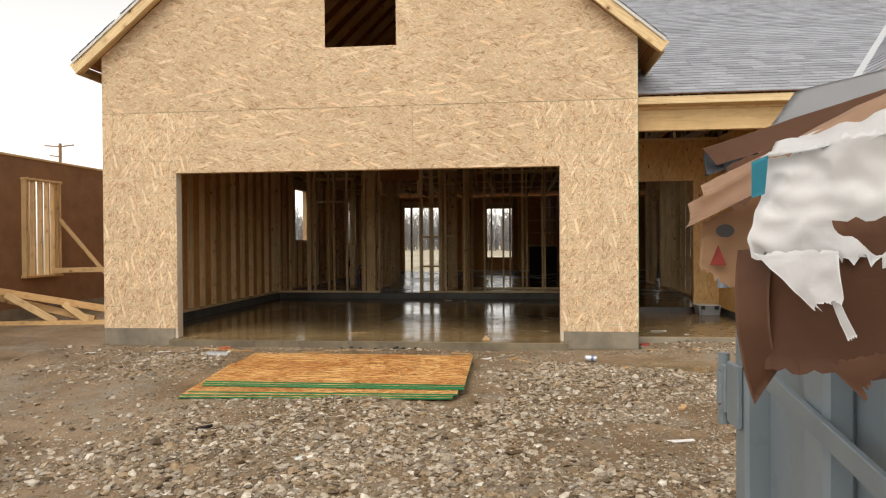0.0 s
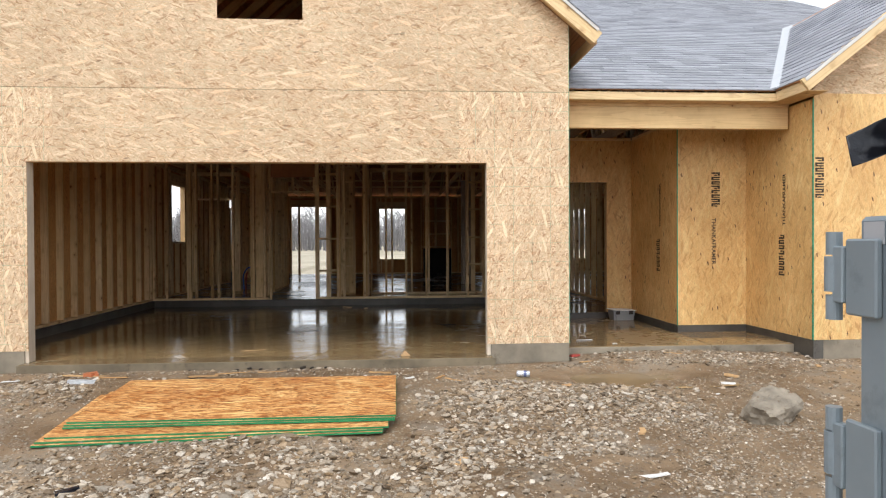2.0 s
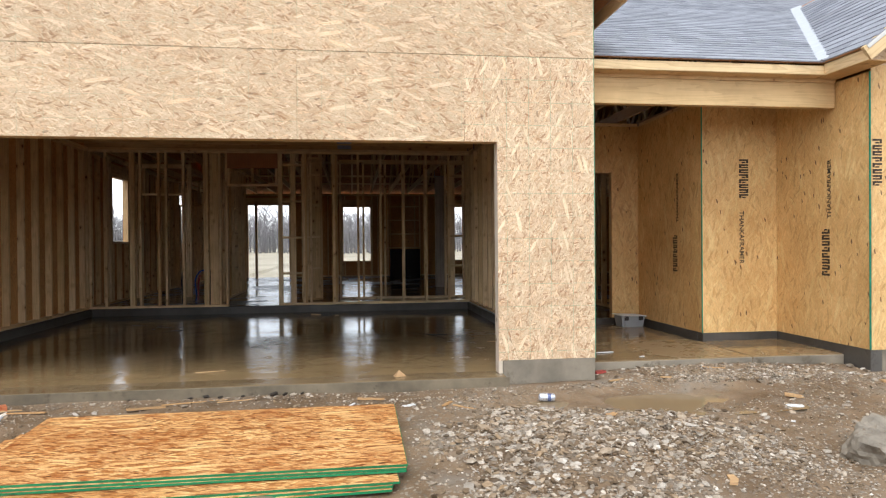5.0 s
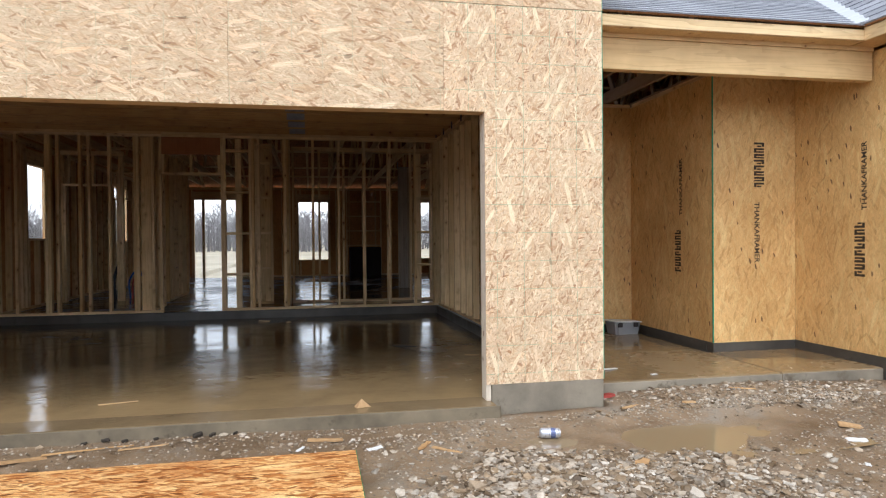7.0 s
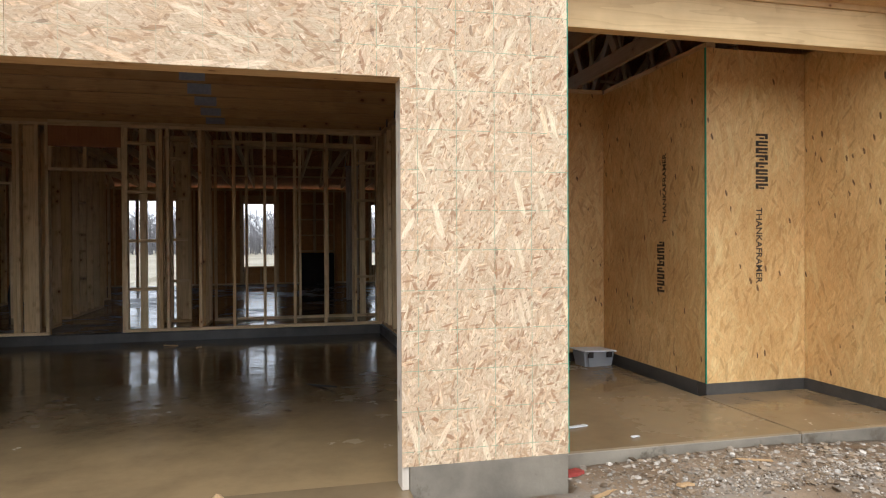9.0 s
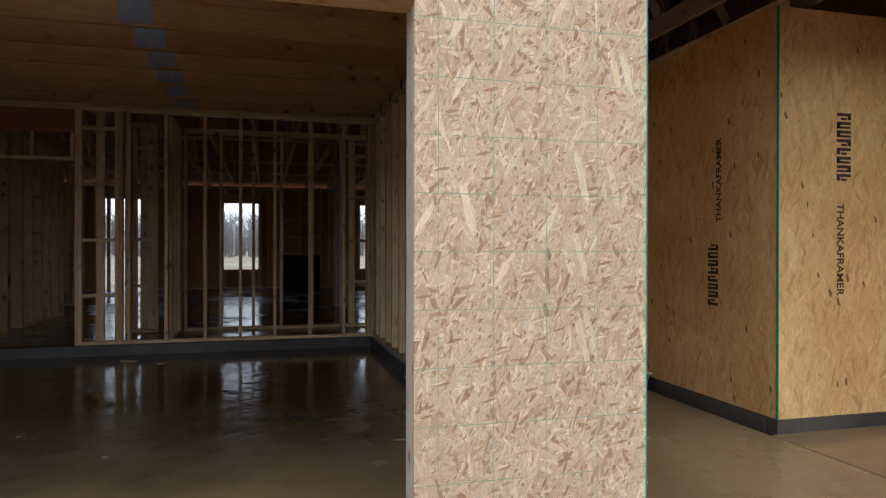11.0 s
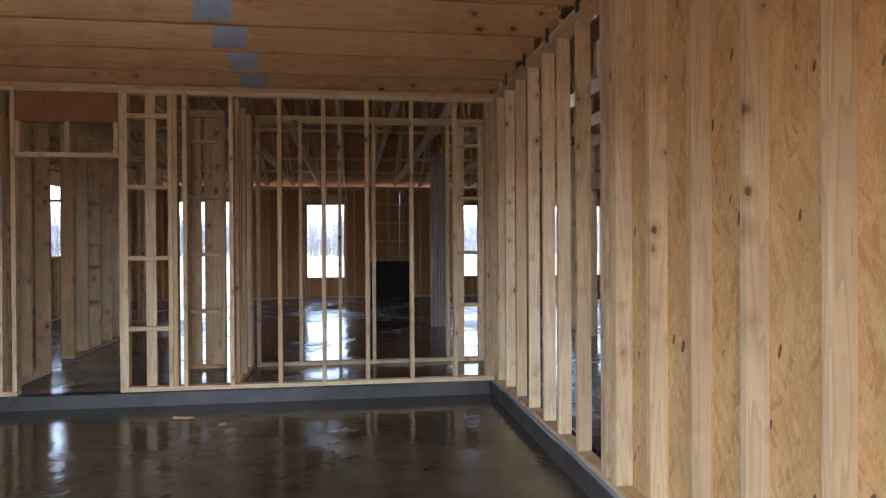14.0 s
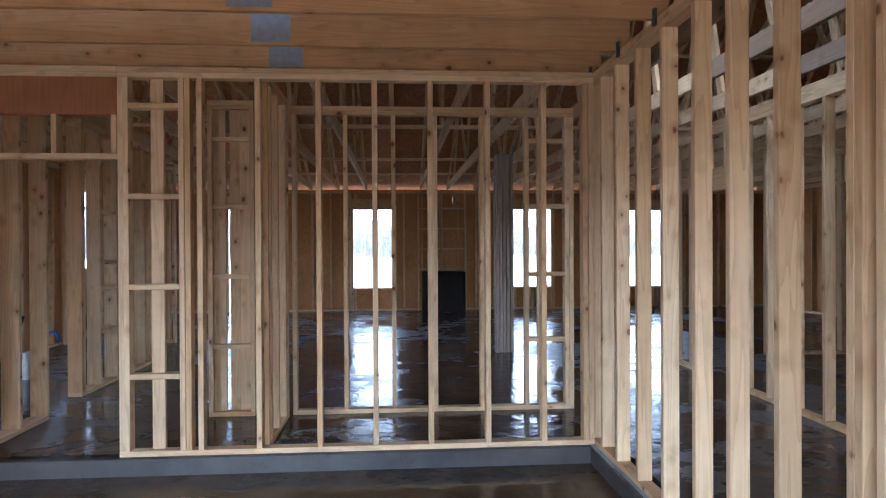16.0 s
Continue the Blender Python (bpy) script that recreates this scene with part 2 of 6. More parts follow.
def plain_material(name, colour, rough=0.6, metal=0.0, vary=0.12, scale=6.0, bump=0.0, bump_scale=40.0, spot=None):
    m, n, l, b = material(name)
    co, rnd, plain = local_coords(n, l)
    t = ramp(n, l, noisy(n, l, co, scale, 5, 0.6), [(0.25, (1 - vary,) * 3), (0.75, (1 + vary,) * 3)])
    c = mixed(n, l, 1.0, tuple(colour), t, "MULTIPLY")
    if spot:
        c = mixed(n, l, ramp(n, l, noisy(n, l, co, scale * 2.3, 6, 0.7), [(0.58, (0, 0, 0)), (0.70, (1, 1, 1))]), c, spot)
    l.new(c, b.inputs["Base Color"])
    rr = ramp(n, l, noisy(n, l, co, scale * 1.7, 3), [(0.3, (max(0.03, rough - 0.1),) * 3), (0.7, (min(1, rough + 0.1),) * 3)])
    l.new(rr, b.inputs["Roughness"])
    b.inputs["Metallic"].default_value = metal
    if bump:
        bumped(n, l, b, noisy(n, l, co, bump_scale, 5, 0.65), bump, 0.004)
    return m


osb_up = osb_material("osb_strands_upright", 90, (0.75, 0.605, 0.425), (0.60, 0.425, 0.27), (0.31, 0.135, 0.06), grid=0.9, contrast=0.95, size=1.3, blotch=((0.90, 0.87, 0.84), (1.06, 1.06, 1.05)), blotch_scale=1.8, pink=0.35, speck=0.4, slivers=0.7)
osb_flat = osb_material("osb_strands_level", 0, (0.69, 0.55, 0.385), (0.56, 0.405, 0.255), (0.30, 0.145, 0.065), grid=0.4, spread=0.7, contrast=0.88, size=1.45, blotch=((0.88, 0.86, 0.83), (1.06, 1.06, 1.05)), blotch_scale=1.6, pink=0.3, speck=0.3, slivers=0.5)
osb_gold = osb_material("osb_golden", 90, (0.84, 0.575, 0.255), (0.72, 0.445, 0.165), (0.32, 0.14, 0.04), rough=0.5, spread=0.6, fleck=0.9, contrast=0.55, size=2.1, blotch=((0.78, 0.70, 0.62), (1.10, 1.12, 1.16)), blotch_scale=1.3, speck=0.12, slivers=0.25)
osb_wet = osb_material("osb_wet_orange", 0, (0.80, 0.53, 0.24), (0.55, 0.25, 0.075), (0.20, 0.07, 0.02), rough=0.42, spread=0.35, fleck=0.8, contrast=1.0, size=1.5, blotch=((0.72, 0.50, 0.36), (1.2, 1.18, 1.14)), blotch_scale=2.2, deep=True, speck=0.6)
# base colour raised and reddened in place of window light missing at the back
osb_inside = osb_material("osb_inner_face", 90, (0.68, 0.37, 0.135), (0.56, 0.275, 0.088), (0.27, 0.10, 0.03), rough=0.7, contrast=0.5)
osb_brown = plain_material("weathered_brown_board", (0.25, 0.13, 0.062), 0.85, 0, 0.22, 2.4, 0.4, 30.0, (0.19, 0.10, 0.05))
pine = lumber_material("pine_lumber", (0.91, 0.75, 0.47), (0.79, 0.58, 0.31), (0.36, 0.17, 0.06))
# golden pine for the garage ceiling, darkened in colour to stand in for shade
ceiling_pine = lumber_material("golden_shaded_lumber", (0.64, 0.42, 0.19), (0.55, 0.335, 0.135), (0.27, 0.12, 0.04))
pine_fresh = lumber_material("pine_lumber_fresh", (0.75, 0.56, 0.32), (0.66, 0.455, 0.225), (0.38, 0.205, 0.075))
beam_pine = lumber_material("yellow_beam_pine", (0.80, 0.60, 0.33), (0.72, 0.51, 0.25), (0.42, 0.24, 0.10))
lvl_brown = lumber_material("reddish_header_board", (0.50, 0.23, 0.095), (0.42, 0.18, 0.07), (0.24, 0.09, 0.035), knots=False)
# grey pine, its colour darkened to stand in for shade under the front roof
shaded_truss_wood = lumber_material("grey_shaded_truss_lumber", (0.36, 0.28, 0.20), (0.29, 0.215, 0.15), (0.16, 0.10, 0.06))
post_wood = lumber_material("weathered_grey_post", (0.55, 0.46, 0.39), (0.46, 0.38, 0.32), (0.22, 0.16, 0.12), knots=False)
jamb_white = lumber_material("pale_jamb_board", (0.74, 0.68, 0.59), (0.66, 0.58, 0.48), (0.45, 0.36, 0.27))
slab_wet = wet_concrete("wet_slab", (0.085, 0.062, 0.034), (0.165, 0.12, 0.064), 0.04, 0.28, 0.34, (0.30, 0.205, 0.10), -1.6)
slab_mud = wet_concrete("muddy_wet_slab", (0.16, 0.115, 0.062), (0.25, 0.18, 0.095), 0.06, 0.34, 0.2, (0.26, 0.18, 0.095))
slab_house = wet_concrete("wet_house_slab", (0.065, 0.056, 0.05), (0.145, 0.128, 0.115), 0.05, 0.45, 0.5)
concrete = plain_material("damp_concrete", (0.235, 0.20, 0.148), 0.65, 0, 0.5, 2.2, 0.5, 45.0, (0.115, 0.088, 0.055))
# darker version of the concrete, for stem walls in garage and porch recess
dark_concrete = plain_material("dark_stem_concrete", (0.075, 0.068, 0.058), 0.5, 0, 0.5, 2.2, 0.4, 45.0, (0.045, 0.038, 0.03))
lip_m = plain_material("mud_stained_concrete", (0.165, 0.132, 0.085), 0.6, 0, 0.5, 3.0, 0.6, 40.0, (0.09, 0.068, 0.04))
green_edge = plain_material("green_edge_seal", (0.012, 0.26, 0.15), 0.6, 0, 0.35, 20.0)
ink = plain_material("stamped_ink", (0.055, 0.035, 0.02), 0.8, 0, 0.6, 40.0)
steel = plain_material("galvanised_steel", (0.30, 0.32, 0.35), 0.6, 0.5, 0.15, 25.0)
dark_steel = plain_material("dull_dark_steel", (0.10, 0.10, 0.105), 0.6, 0.4, 0.2, 25.0)
flashing_m = plain_material("pale_metal_flashing", (0.60, 0.62, 0.64), 0.45, 0.2, 0.08, 8.0)
# dark red-brown, brightened in colour to make up for missing light from below
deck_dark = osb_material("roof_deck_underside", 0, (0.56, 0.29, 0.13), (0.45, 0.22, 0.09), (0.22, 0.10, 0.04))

# ---- helpers of this scene ----
MESHES = {}


def world_of(ob):
    m = ob.matrix_basis.copy()
    while ob.parent:
        ob = ob.parent
        m = ob.matrix_basis @ m
    return m


def put(ob, m, parent=None):
    """Places ob at the world pose m, under parent."""
    ob.parent = parent
    ob.matrix_basis = world_of(parent).inverted() @ m if parent else m
    return ob


def mesh_from(name, verts, faces, mat, smooth=False):
    me = bpy.data.meshes.new(name)
    me.from_pydata(verts, [], faces)
    me.materials.append(mat)
    me.update()
    if smooth:
        me.shade_smooth()
    return me


def base(name, x, y, z, label, category="", kind="structure", group=""):
    return tagged(put(new(name), pose(x, y, z)), label, category or name.split("_")[0], group, kind)


def part(name, bm, mat, parent, label="", m=Matrix()):
    """Links a bmesh in world coordinates times m as one mesh object under parent."""
    me = bpy.data.meshes.new(name)
    bm.to_mesh(me)
    bm.free()
    me.materials.append(mat)
    ob = put(new(name, me), m, parent)
    return tagged(ob, label) if label else ob


def chamfered(w, d, h, c, mat):
    """A box about the origin with cut edges; alike boxes share one mesh."""
    key = (round(w, 3), round(d, 3), round(h, 3), c, mat.name)
    if key not in MESHES:
        bm = bmesh.new()
        bmesh.ops.create_cube(bm, size=1)
        bmesh.ops.scale(bm, vec=(w, d, h), verts=bm.verts)
        if c:
            bmesh.ops.bevel(bm, geom=bm.edges[:], offset=c, segments=1, affect="EDGES")
        me = bpy.data.meshes.new("board")
        bm.to_mesh(me)
        bm.free()
        me.materials.append(mat)
        MESHES[key] = me
    return MESHES[key]


def board(parent, name, a, b, t, d, face=(0, 1, 0), mat=None, label=""):
    """A straight board from a to b, t thick and d deep; face: the way its depth points."""
    a, b = Vector(a), Vector(b)
    z = (b - a).normalized()
    y = Vector(face)
    y = (y - y.dot(z) * z).normalized()
    x = y.cross(z)
    m = Matrix((x, y, z)).transposed().to_4x4()
    m.translation = (a + b) / 2
    ob = put(new(name, chamfered(t, d, (b - a).length, 0.0025, mat or pine)), m, parent)
    return tagged(ob, label) if label else ob


def block(parent, name, x0, x1, y0, y1, z0, z1, mat, c=0.004, label=""):
    ob = put(new(name, chamfered(x1 - x0, y1 - y0, z1 - z0, c, mat)), pose((x0 + x1) / 2, (y0 + y1) / 2, (z0 + z1) / 2), parent)
    return tagged(ob, label) if label else ob


def slab_shape(outline, thick):
    """A flat piece in the x-z plane, its back at y = 0 and its front at y = -thick."""
    bm = bmesh.new()
    vs = [bm.verts.new((x, 0, z)) for x, z in outline]
    f = bm.faces.new(vs)
    r = bmesh.ops.extrude_face_region(bm, geom=[f])
    bmesh.ops.translate(bm, vec=(0, -thick, 0), verts=[v for v in r["geom"] if isinstance(v, bmesh.types.BMVert)])
    bmesh.ops.recalc_face_normals(bm, faces=bm.faces[:])
    return bm


def panel(parent, name, outline, m, mat, thick=0.011, label=""):
    """A sheet cut to the outline (x, z) in its own plane."""
    return part(name, slab_shape(outline, thick), mat, parent, label, m)


def rect(x0, x1, z0, z1):
    return [(x0, z0), (x1, z0), (x1, z1), (x0, z1)]


def stud_wall(name, label, axis, s0, s1, c, studs=(), openings=(), blocks=(), flats=(), z0=0.12, z1=2.83, depth=0.089, mat=None, ends=True, head_h=0.24):
    """A framed wall along x or y from s0 to s1; c: its near face. Openings: (from, to, sill, head). Blocks: (from, to, z). flats: studs turned flat."""
    mat = mat or pine
    mid = c + depth / 2

    def at(s, z, off=0.0):
        return (s, mid + off, z) if axis == "x" else (mid + off, s, z)
    along, across = ((1, 0, 0), (0, 1, 0)) if axis == "x" else ((0, 1, 0), (1, 0, 0))
    wall = base(name, *at((s0 + s1) / 2, z0), label, "wall")
    pieces, cur = [], s0
    for a, b, sill, head in sorted(openings):
        if sill <= z0 + 0.05:
            pieces.append((cur, a))
            cur = b
    pieces.append((cur, s1))
    for a, b in pieces:
        if b - a > 0.05:
            board(wall, "bottom_plate", at(a, z0 + 0.019), at(b, z0 + 0.019), 0.038, depth, across, mat)
    board(wall, "top_plate", at(s0, z1 - 0.019), at(s1, z1 - 0.019), 0.038, depth, across, mat)
    board(wall, "top_plate", at(s0, z1 - 0.057), at(s1, z1 - 0.057), 0.038, depth, across, mat)
    lo, hi = z0 + 0.038, z1 - 0.076
    todo = list(studs)
    if ends:
        todo += [s0, s1 - 0.038]
    for s in todo:
        if any(a - 0.01 < s + 0.019 < b + 0.01 for a, b, _, _ in openings):
            continue
        board(wall, "stud", at(s + 0.019, lo), at(s + 0.019, hi), 0.038, depth, across, mat)
    for s in flats:
        board(wall, "stud", at(s + 0.0445, lo, depth * 0.28), at(s + 0.0445, hi, depth * 0.28), 0.038, 0.089, along, mat)
    for a, b, z in blocks:
        board(wall, "blocking", at(a, z), at(b, z), 0.038, depth, across, mat)
    for a, b, sill, head in openings:
        for s in (a - 0.019, b + 0.019):
            board(wall, "jack_stud", at(s, lo), at(s, head), 0.038, depth, across, mat)
        for s in (a - 0.058, b + 0.058):
            board(wall, "stud", at(s, lo), at(s, hi), 0.038, depth, across, mat)
        board(wall, "header", at(a - 0.038, head + head_h / 2), at(b + 0.038, head + head_h / 2), depth * 0.98, head_h, (0, 0, 1), mat)
        k = a + 0.05
        while k < b - 0.05:
            if hi - head > 0.33:
                board(wall, "cripple_stud", at(k, head + head_h), at(k, hi), 0.038, depth, across, mat)
            if sill > z0 + 0.1:
                board(wall, "cripple_stud", at(k, lo), at(k, sill - 0.038), 0.038, depth, across, mat)
            k += 0.406
        if sill > z0 + 0.1:
            board(wall, "sill_plate", at(a, sill - 0.019), at(b, sill - 0.019), 0.038, depth, across, mat)
    return wall


def spaced(a, b, step=0.4064):
    return [a + i * step for i in range(1, int((b - a) / step) + 1) if a + i * step < b - 0.06]


# ---- plan ----
GL, GR = -5.744, 0.90            # outer faces of the garage's side walls
OL, OR_, OT = -4.762, 0.0, 2.075  # the garage opening
GB = 5.985                        # near face of the garage's back wall
FAR = 16.2                        # inner face of the house's back wall
HR = 8.2                          # outer face of the house's right wall
CURB = 0.12                       # top of the stem walls and of the house slab
PLATE = 2.83
PY0, PY1, PX0, PX1 = 1.34, 3.06, 2.69, 3.615   # the porch's recesses

# ---- ground ----


def ground_height(x, y):
    """Numpy arrays in, metres out: falls away from the house, muddy and uneven."""
    z = np.where(y < 0.45, -0.088 + 0.058 * np.clip(y + 0.1, -9, 0.5), -0.10)
    z = np.where(y < -2.9, -0.2504 - 0.012 * np.clip(-2.9 - y, 0, 6), z)
    rough = 0.022 * np.sin(2.1 * x + 1.3 * y) * np.sin(1.7 * y - 0.8 * x + 1) + 0.012 * np.sin(5.3 * x - 2.2 * y) * np.sin(4.1 * y + 1.1 * x)
    rough += 0.005 * np.sin(13.0 * x + 7 * y) * np.sin(11.0 * y - 9 * x)
    rough += 0.011 * np.sin(7.3 * x + 3.1 * y + 1.9 * np.sin(2.3 * y)) * np.sin(6.1 * y - 4.7 * x + 1.6 * np.sin(1.7 * x)) + 0.006 * np.sin(23 * x - 9 * y + 2 * np.sin(5 * y)) * np.sin(19 * y + 7 * x)
    near = np.clip((9 - np.hypot(x + 1, y + 4)) / 3, 0, 1)
    z = z + rough * near * np.where(y > -0.25, 0.35, 1.0)
    pile = 0.10 * np.exp(-(((x - 0.55 - 0.3 * (y + 1.6)) / 0.95) ** 2 + ((y + 1.65) / 0.62) ** 2))
    hollow = -0.055 * np.exp(-(((x - 1.15) / 1.25) ** 2 + ((y + 0.55) / 0.26) ** 2))
    bank = 0.065 * np.exp(-(((x - 2.1) / 1.0) ** 2 + ((y - 0.05) / 0.33) ** 2))
    inside = (x > GL) & (x < HR) & (y > 0.0)
    return np.where(inside & ((x < GR) | (x > 3.6) | (y > 0.3)), -0.25, z + pile + hollow + bank)


def ground_axis(lo, hi, step, far):
    fine = np.arange(lo, hi + step / 2, step)
    grow = np.cumsum(step * 1.35 ** np.arange(1, 60))
    grow = grow[grow < far]
    return np.concatenate([(lo - grow)[::-1], fine, hi + grow])


gx, gy = ground_axis(-7.0, 5.0, 0.05, 900), ground_axis(-8.6, 0.6, 0.05, 900)
XX, YY = np.meshgrid(gx, gy)
ZZ = ground_height(XX, YY)
nx, ny = len(gx), len(gy)
idx = np.arange(nx * ny).reshape(ny, nx)
quads = np.stack([idx[:-1, :-1], idx[:-1, 1:], idx[1:, 1:], idx[1:, :-1]], -1).reshape(-1, 4)


def mud_material():
    m, n, l, b = material("wet_mud_and_gravel")
    tc = n.new("ShaderNodeTexCoord")
    co = tc.outputs["Object"]
    s = n.new("ShaderNodeSeparateXYZ")
    l.new(co, s.inputs[0])
    big, med, fine = noisy(n, l, co, 0.8, 5, 0.6), noisy(n, l, co, 5.0, 6, 0.65), noisy(n, l, co, 45, 5, 0.7)
    mud = mixed(n, l, ramp(n, l, big, [(0.38, (0, 0, 0)), (0.62, (1, 1, 1))]), (0.165, 0.105, 0.055), (0.30, 0.212, 0.128))
    mud = mixed(n, l, 1.0, mud, ramp(n, l, med, [(0.25, (0.62, 0.60, 0.58)), (0.75, (1.2, 1.2, 1.2))]), "MULTIPLY")
    silt = ramp(n, l, noisy(n, l, co, 1.7, 5, 0.7), [(0.52, (0, 0, 0)), (0.66, (0.7, 0.7, 0.7))])
    mud = mixed(n, l, silt, mud, (0.25, 0.222, 0.18))
    v = cells(n, l, co, 46.0)
    vs = n.new("ShaderNodeSeparateColor")
    l.new(v.outputs["Color"], vs.inputs[0])
    chip = ramp(n, l, vs.outputs[0], [(0.0, (0.13, 0.11, 0.085)), (0.5, (0.26, 0.215, 0.16)), (1.0, (0.37, 0.325, 0.26))])
    grit = maths(n, l, "MULTIPLY", maths(n, l, "GREATER_THAN", vs.outputs[1], 0.45), maths(n, l, "LESS_THAN", v.outputs["Distance"], 0.48))
    where = ramp(n, l, noisy(n, l, co, 1.1, 4), [(0.45, (0.06,) * 3), (0.62, (0.9,) * 3)])
    colour = mixed(n, l, maths(n, l, "MULTIPLY", grit, where), mud, chip)
    grass = ramp(n, l, noisy(n, l, co, 0.12, 4), [(0.35, (0.42, 0.36, 0.24)), (0.65, (0.55, 0.49, 0.36))])
    colour = mixed(n, l, ramp(n, l, maths(n, l, "DIVIDE", s.outputs[1], 60), [(0.28, (0, 0, 0)), (0.36, (1, 1, 1))]), colour, grass)
    l.new(colour, b.inputs["Base Color"])
    l.new(ramp(n, l, med, [(0.3, (0.28,) * 3), (0.62, (0.75,) * 3)]), b.inputs["Roughness"])
    h = maths(n, l, "ADD", maths(n, l, "MULTIPLY", fine, 0.5), maths(n, l, "MULTIPLY", grit, 0.4))
    bumped(n, l, b, h, 0.85, 0.018)
    return m


mud = mud_material()
ground = new("ground", mesh_from("ground", np.stack([XX, YY, ZZ], -1).reshape(-1, 3).tolist(), quads.tolist(), mud, True))
tagged(ground, "wet brown mud strewn with gravel and chips", "ground", kind="structure")

# ---- slabs and stem walls ----
slab = base("floor", -2.4, 3.0, -0.2, "dark wet concrete garage slab with a front lip", "floor")
block(slab, "garage_slab", GL + 0.146, GR - 0.144, 0.161, GB - 0.046, -0.25, 0.0, slab_wet, 0)
block(slab, "slab_lip", OL - 0.039, OR_ + 0.039, -0.11, 0.1605, -0.25, -0.0005, slab_mud, 0)
block(slab, "lip_face", OL - 0.06, OR_ + 0.07, -0.118, -0.111, -0.25, -0.006, lip_m, 0.003, "mud-stained concrete front edge")
house_slab = tagged(put(new("floor_house", chamfered(HR - GL - 0.2, FAR - GB + 0.12, 0.4, 0.01, slab_house)), pose((GL + HR) / 2, (GB + FAR) / 2 + 0.06, CURB - 0.2)), "dark wet concrete house slab with puddles", "floor", kind="structure")
foyer_slab = tagged(put(new("floor_foyer", chamfered(HR - GR - 0.1, GB - PY1 + 0.05, 0.398, 0.0, slab_house)), pose((GR + HR) / 2 + 0.02, (GB + PY1) / 2 - 0.02, CURB - 0.2)), "dark wet concrete foyer slab", "floor", kind="structure")
front_slab = tagged(put(new("floor_front_room", chamfered(HR - PX1 - 0.15, PY1 - 0.1, 0.39, 0.0, slab_house)), pose((PX1 + HR) / 2 + 0.1, PY1 / 2 + 0.05, CURB - 0.2)), "dark concrete slab of the front room", "floor", kind="structure")
porch = base("porch_floor", 2.3, 1.5, -0.2, "wet brown concrete porch slab with a scored joint", "floor")
block(porch, "porch_slab", GR, 2.62, 0.28, PY1 - 0.001, -0.3, 0.03, slab_mud, 0.01)
block(porch, "porch_slab", 2.626, PX1 - 0.001, 0.28, PY0 - 0.001, -0.3, 0.03, slab_mud, 0.01)
block(porch, "porch_face", GR + 0.002, 2.62, 0.272, 0.2795, -0.3, 0.022, concrete, 0.003, "damp grey concrete front edge")
block(porch, "porch_face", 2.626, PX1 - 0.002, 0.272, 0.2795, -0.3, 0.022, concrete, 0.003, "damp grey concrete front edge")


def stem(name, x0, x1, y0, y1, label="damp grey concrete stem wall", m=concrete):
    tagged(put(new(name, chamfered(x1 - x0, y1 - y0, CURB + 0.4, 0.006, m)), pose((x0 + x1) / 2, (y0 + y1) / 2, (CURB - 0.4) / 2)), label, "foundation", kind="structure")


stem("stem_wall_1", OR_ + 0.04, GR, 0.0, 0.16)
stem("stem_wall_2", GL, OL - 0.04, 0.0, 0.16)
stem("stem_wall_3", GL, GL + 0.145, 0.16, FAR + 0.1, "dark concrete stem wall", dark_concrete)
stem("stem_wall_4", 0.757, GR, 0.16, GB, "dark concrete stem wall", dark_concrete)
stem("stem_wall_5", GL + 0.145, 0.757, GB - 0.045, GB + 0.09, "dark concrete stem wall", dark_concrete)
stem("stem_wall_6", PX0, PX1, PY0, PY0 + 0.12, "dark concrete stem wall", dark_concrete)
stem("stem_wall_7", PX0, PX0 + 0.12, PY0 + 0.12, PY1 + 0.1, "dark concrete stem wall", dark_concrete)
stem("stem_wall_8", PX1, PX1 + 0.12, -0.08, PY0 + 0.12, "dark concrete stem wall", dark_concrete)
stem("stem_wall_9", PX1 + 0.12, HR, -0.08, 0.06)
stem("stem_wall_10", GR, 1.28, PY1, PY1 + 0.12, "dark concrete stem wall", dark_concrete)
stem("stem_wall_11", 2.30, PX0, PY1, PY1 + 0.12, "dark concrete stem wall", dark_concrete)

# ---- garage front wall ----
SEAM = 2.84
XC = (GL + GR) / 2
RISE = 10 / 12
EAVE = 3.56                      # height at which the rakes meet the side walls


def rake_z(x):
    return EAVE + RISE * (GR - XC - abs(x - XC))


front = base("wall_front", XC, 0.1, CURB, "garage gable wall sheathed in pale oriented strand board", "wall")
F = pose(0, 0.011, 0)
g = 0.002
panel(front, "osb_panel", [(OR_, CURB), (GR, CURB), (GR, SEAM - g), (-0.297 + g, SEAM - g), (-0.297 + g, OT), (OR_, OT)], F, osb_up)
panel(front, "osb_panel", [(GL, CURB), (OL, CURB), (OL, OT), (-4.494 - g, OT), (-4.494 - g, SEAM - g), (GL, SEAM - g)], F, osb_up)
panel(front, "osb_panel", rect(-4.494, -1.75 - g, OT, SEAM - g), F, osb_flat)
panel(front, "osb_panel", rect(-1.75, -0.297, OT, SEAM - g), F, osb_flat)
WL, WR, WB, WT = -2.829, -1.946, 3.573, 4.75
ROW = 4.06
xr = XC + (GR - XC) - (ROW - EAVE) / RISE
xl = 2 * XC - xr
panel(front, "osb_panel", [(GL, SEAM + g), (GR, SEAM + g), (GR, rake_z(GR)), (xr, ROW), (WR, ROW), (WR, WB), (WL, WB), (WL, ROW), (xl, ROW), (GL, rake_z(GL))], F, osb_flat)
xt = XC + (GR - XC) - (WT - EAVE) / RISE
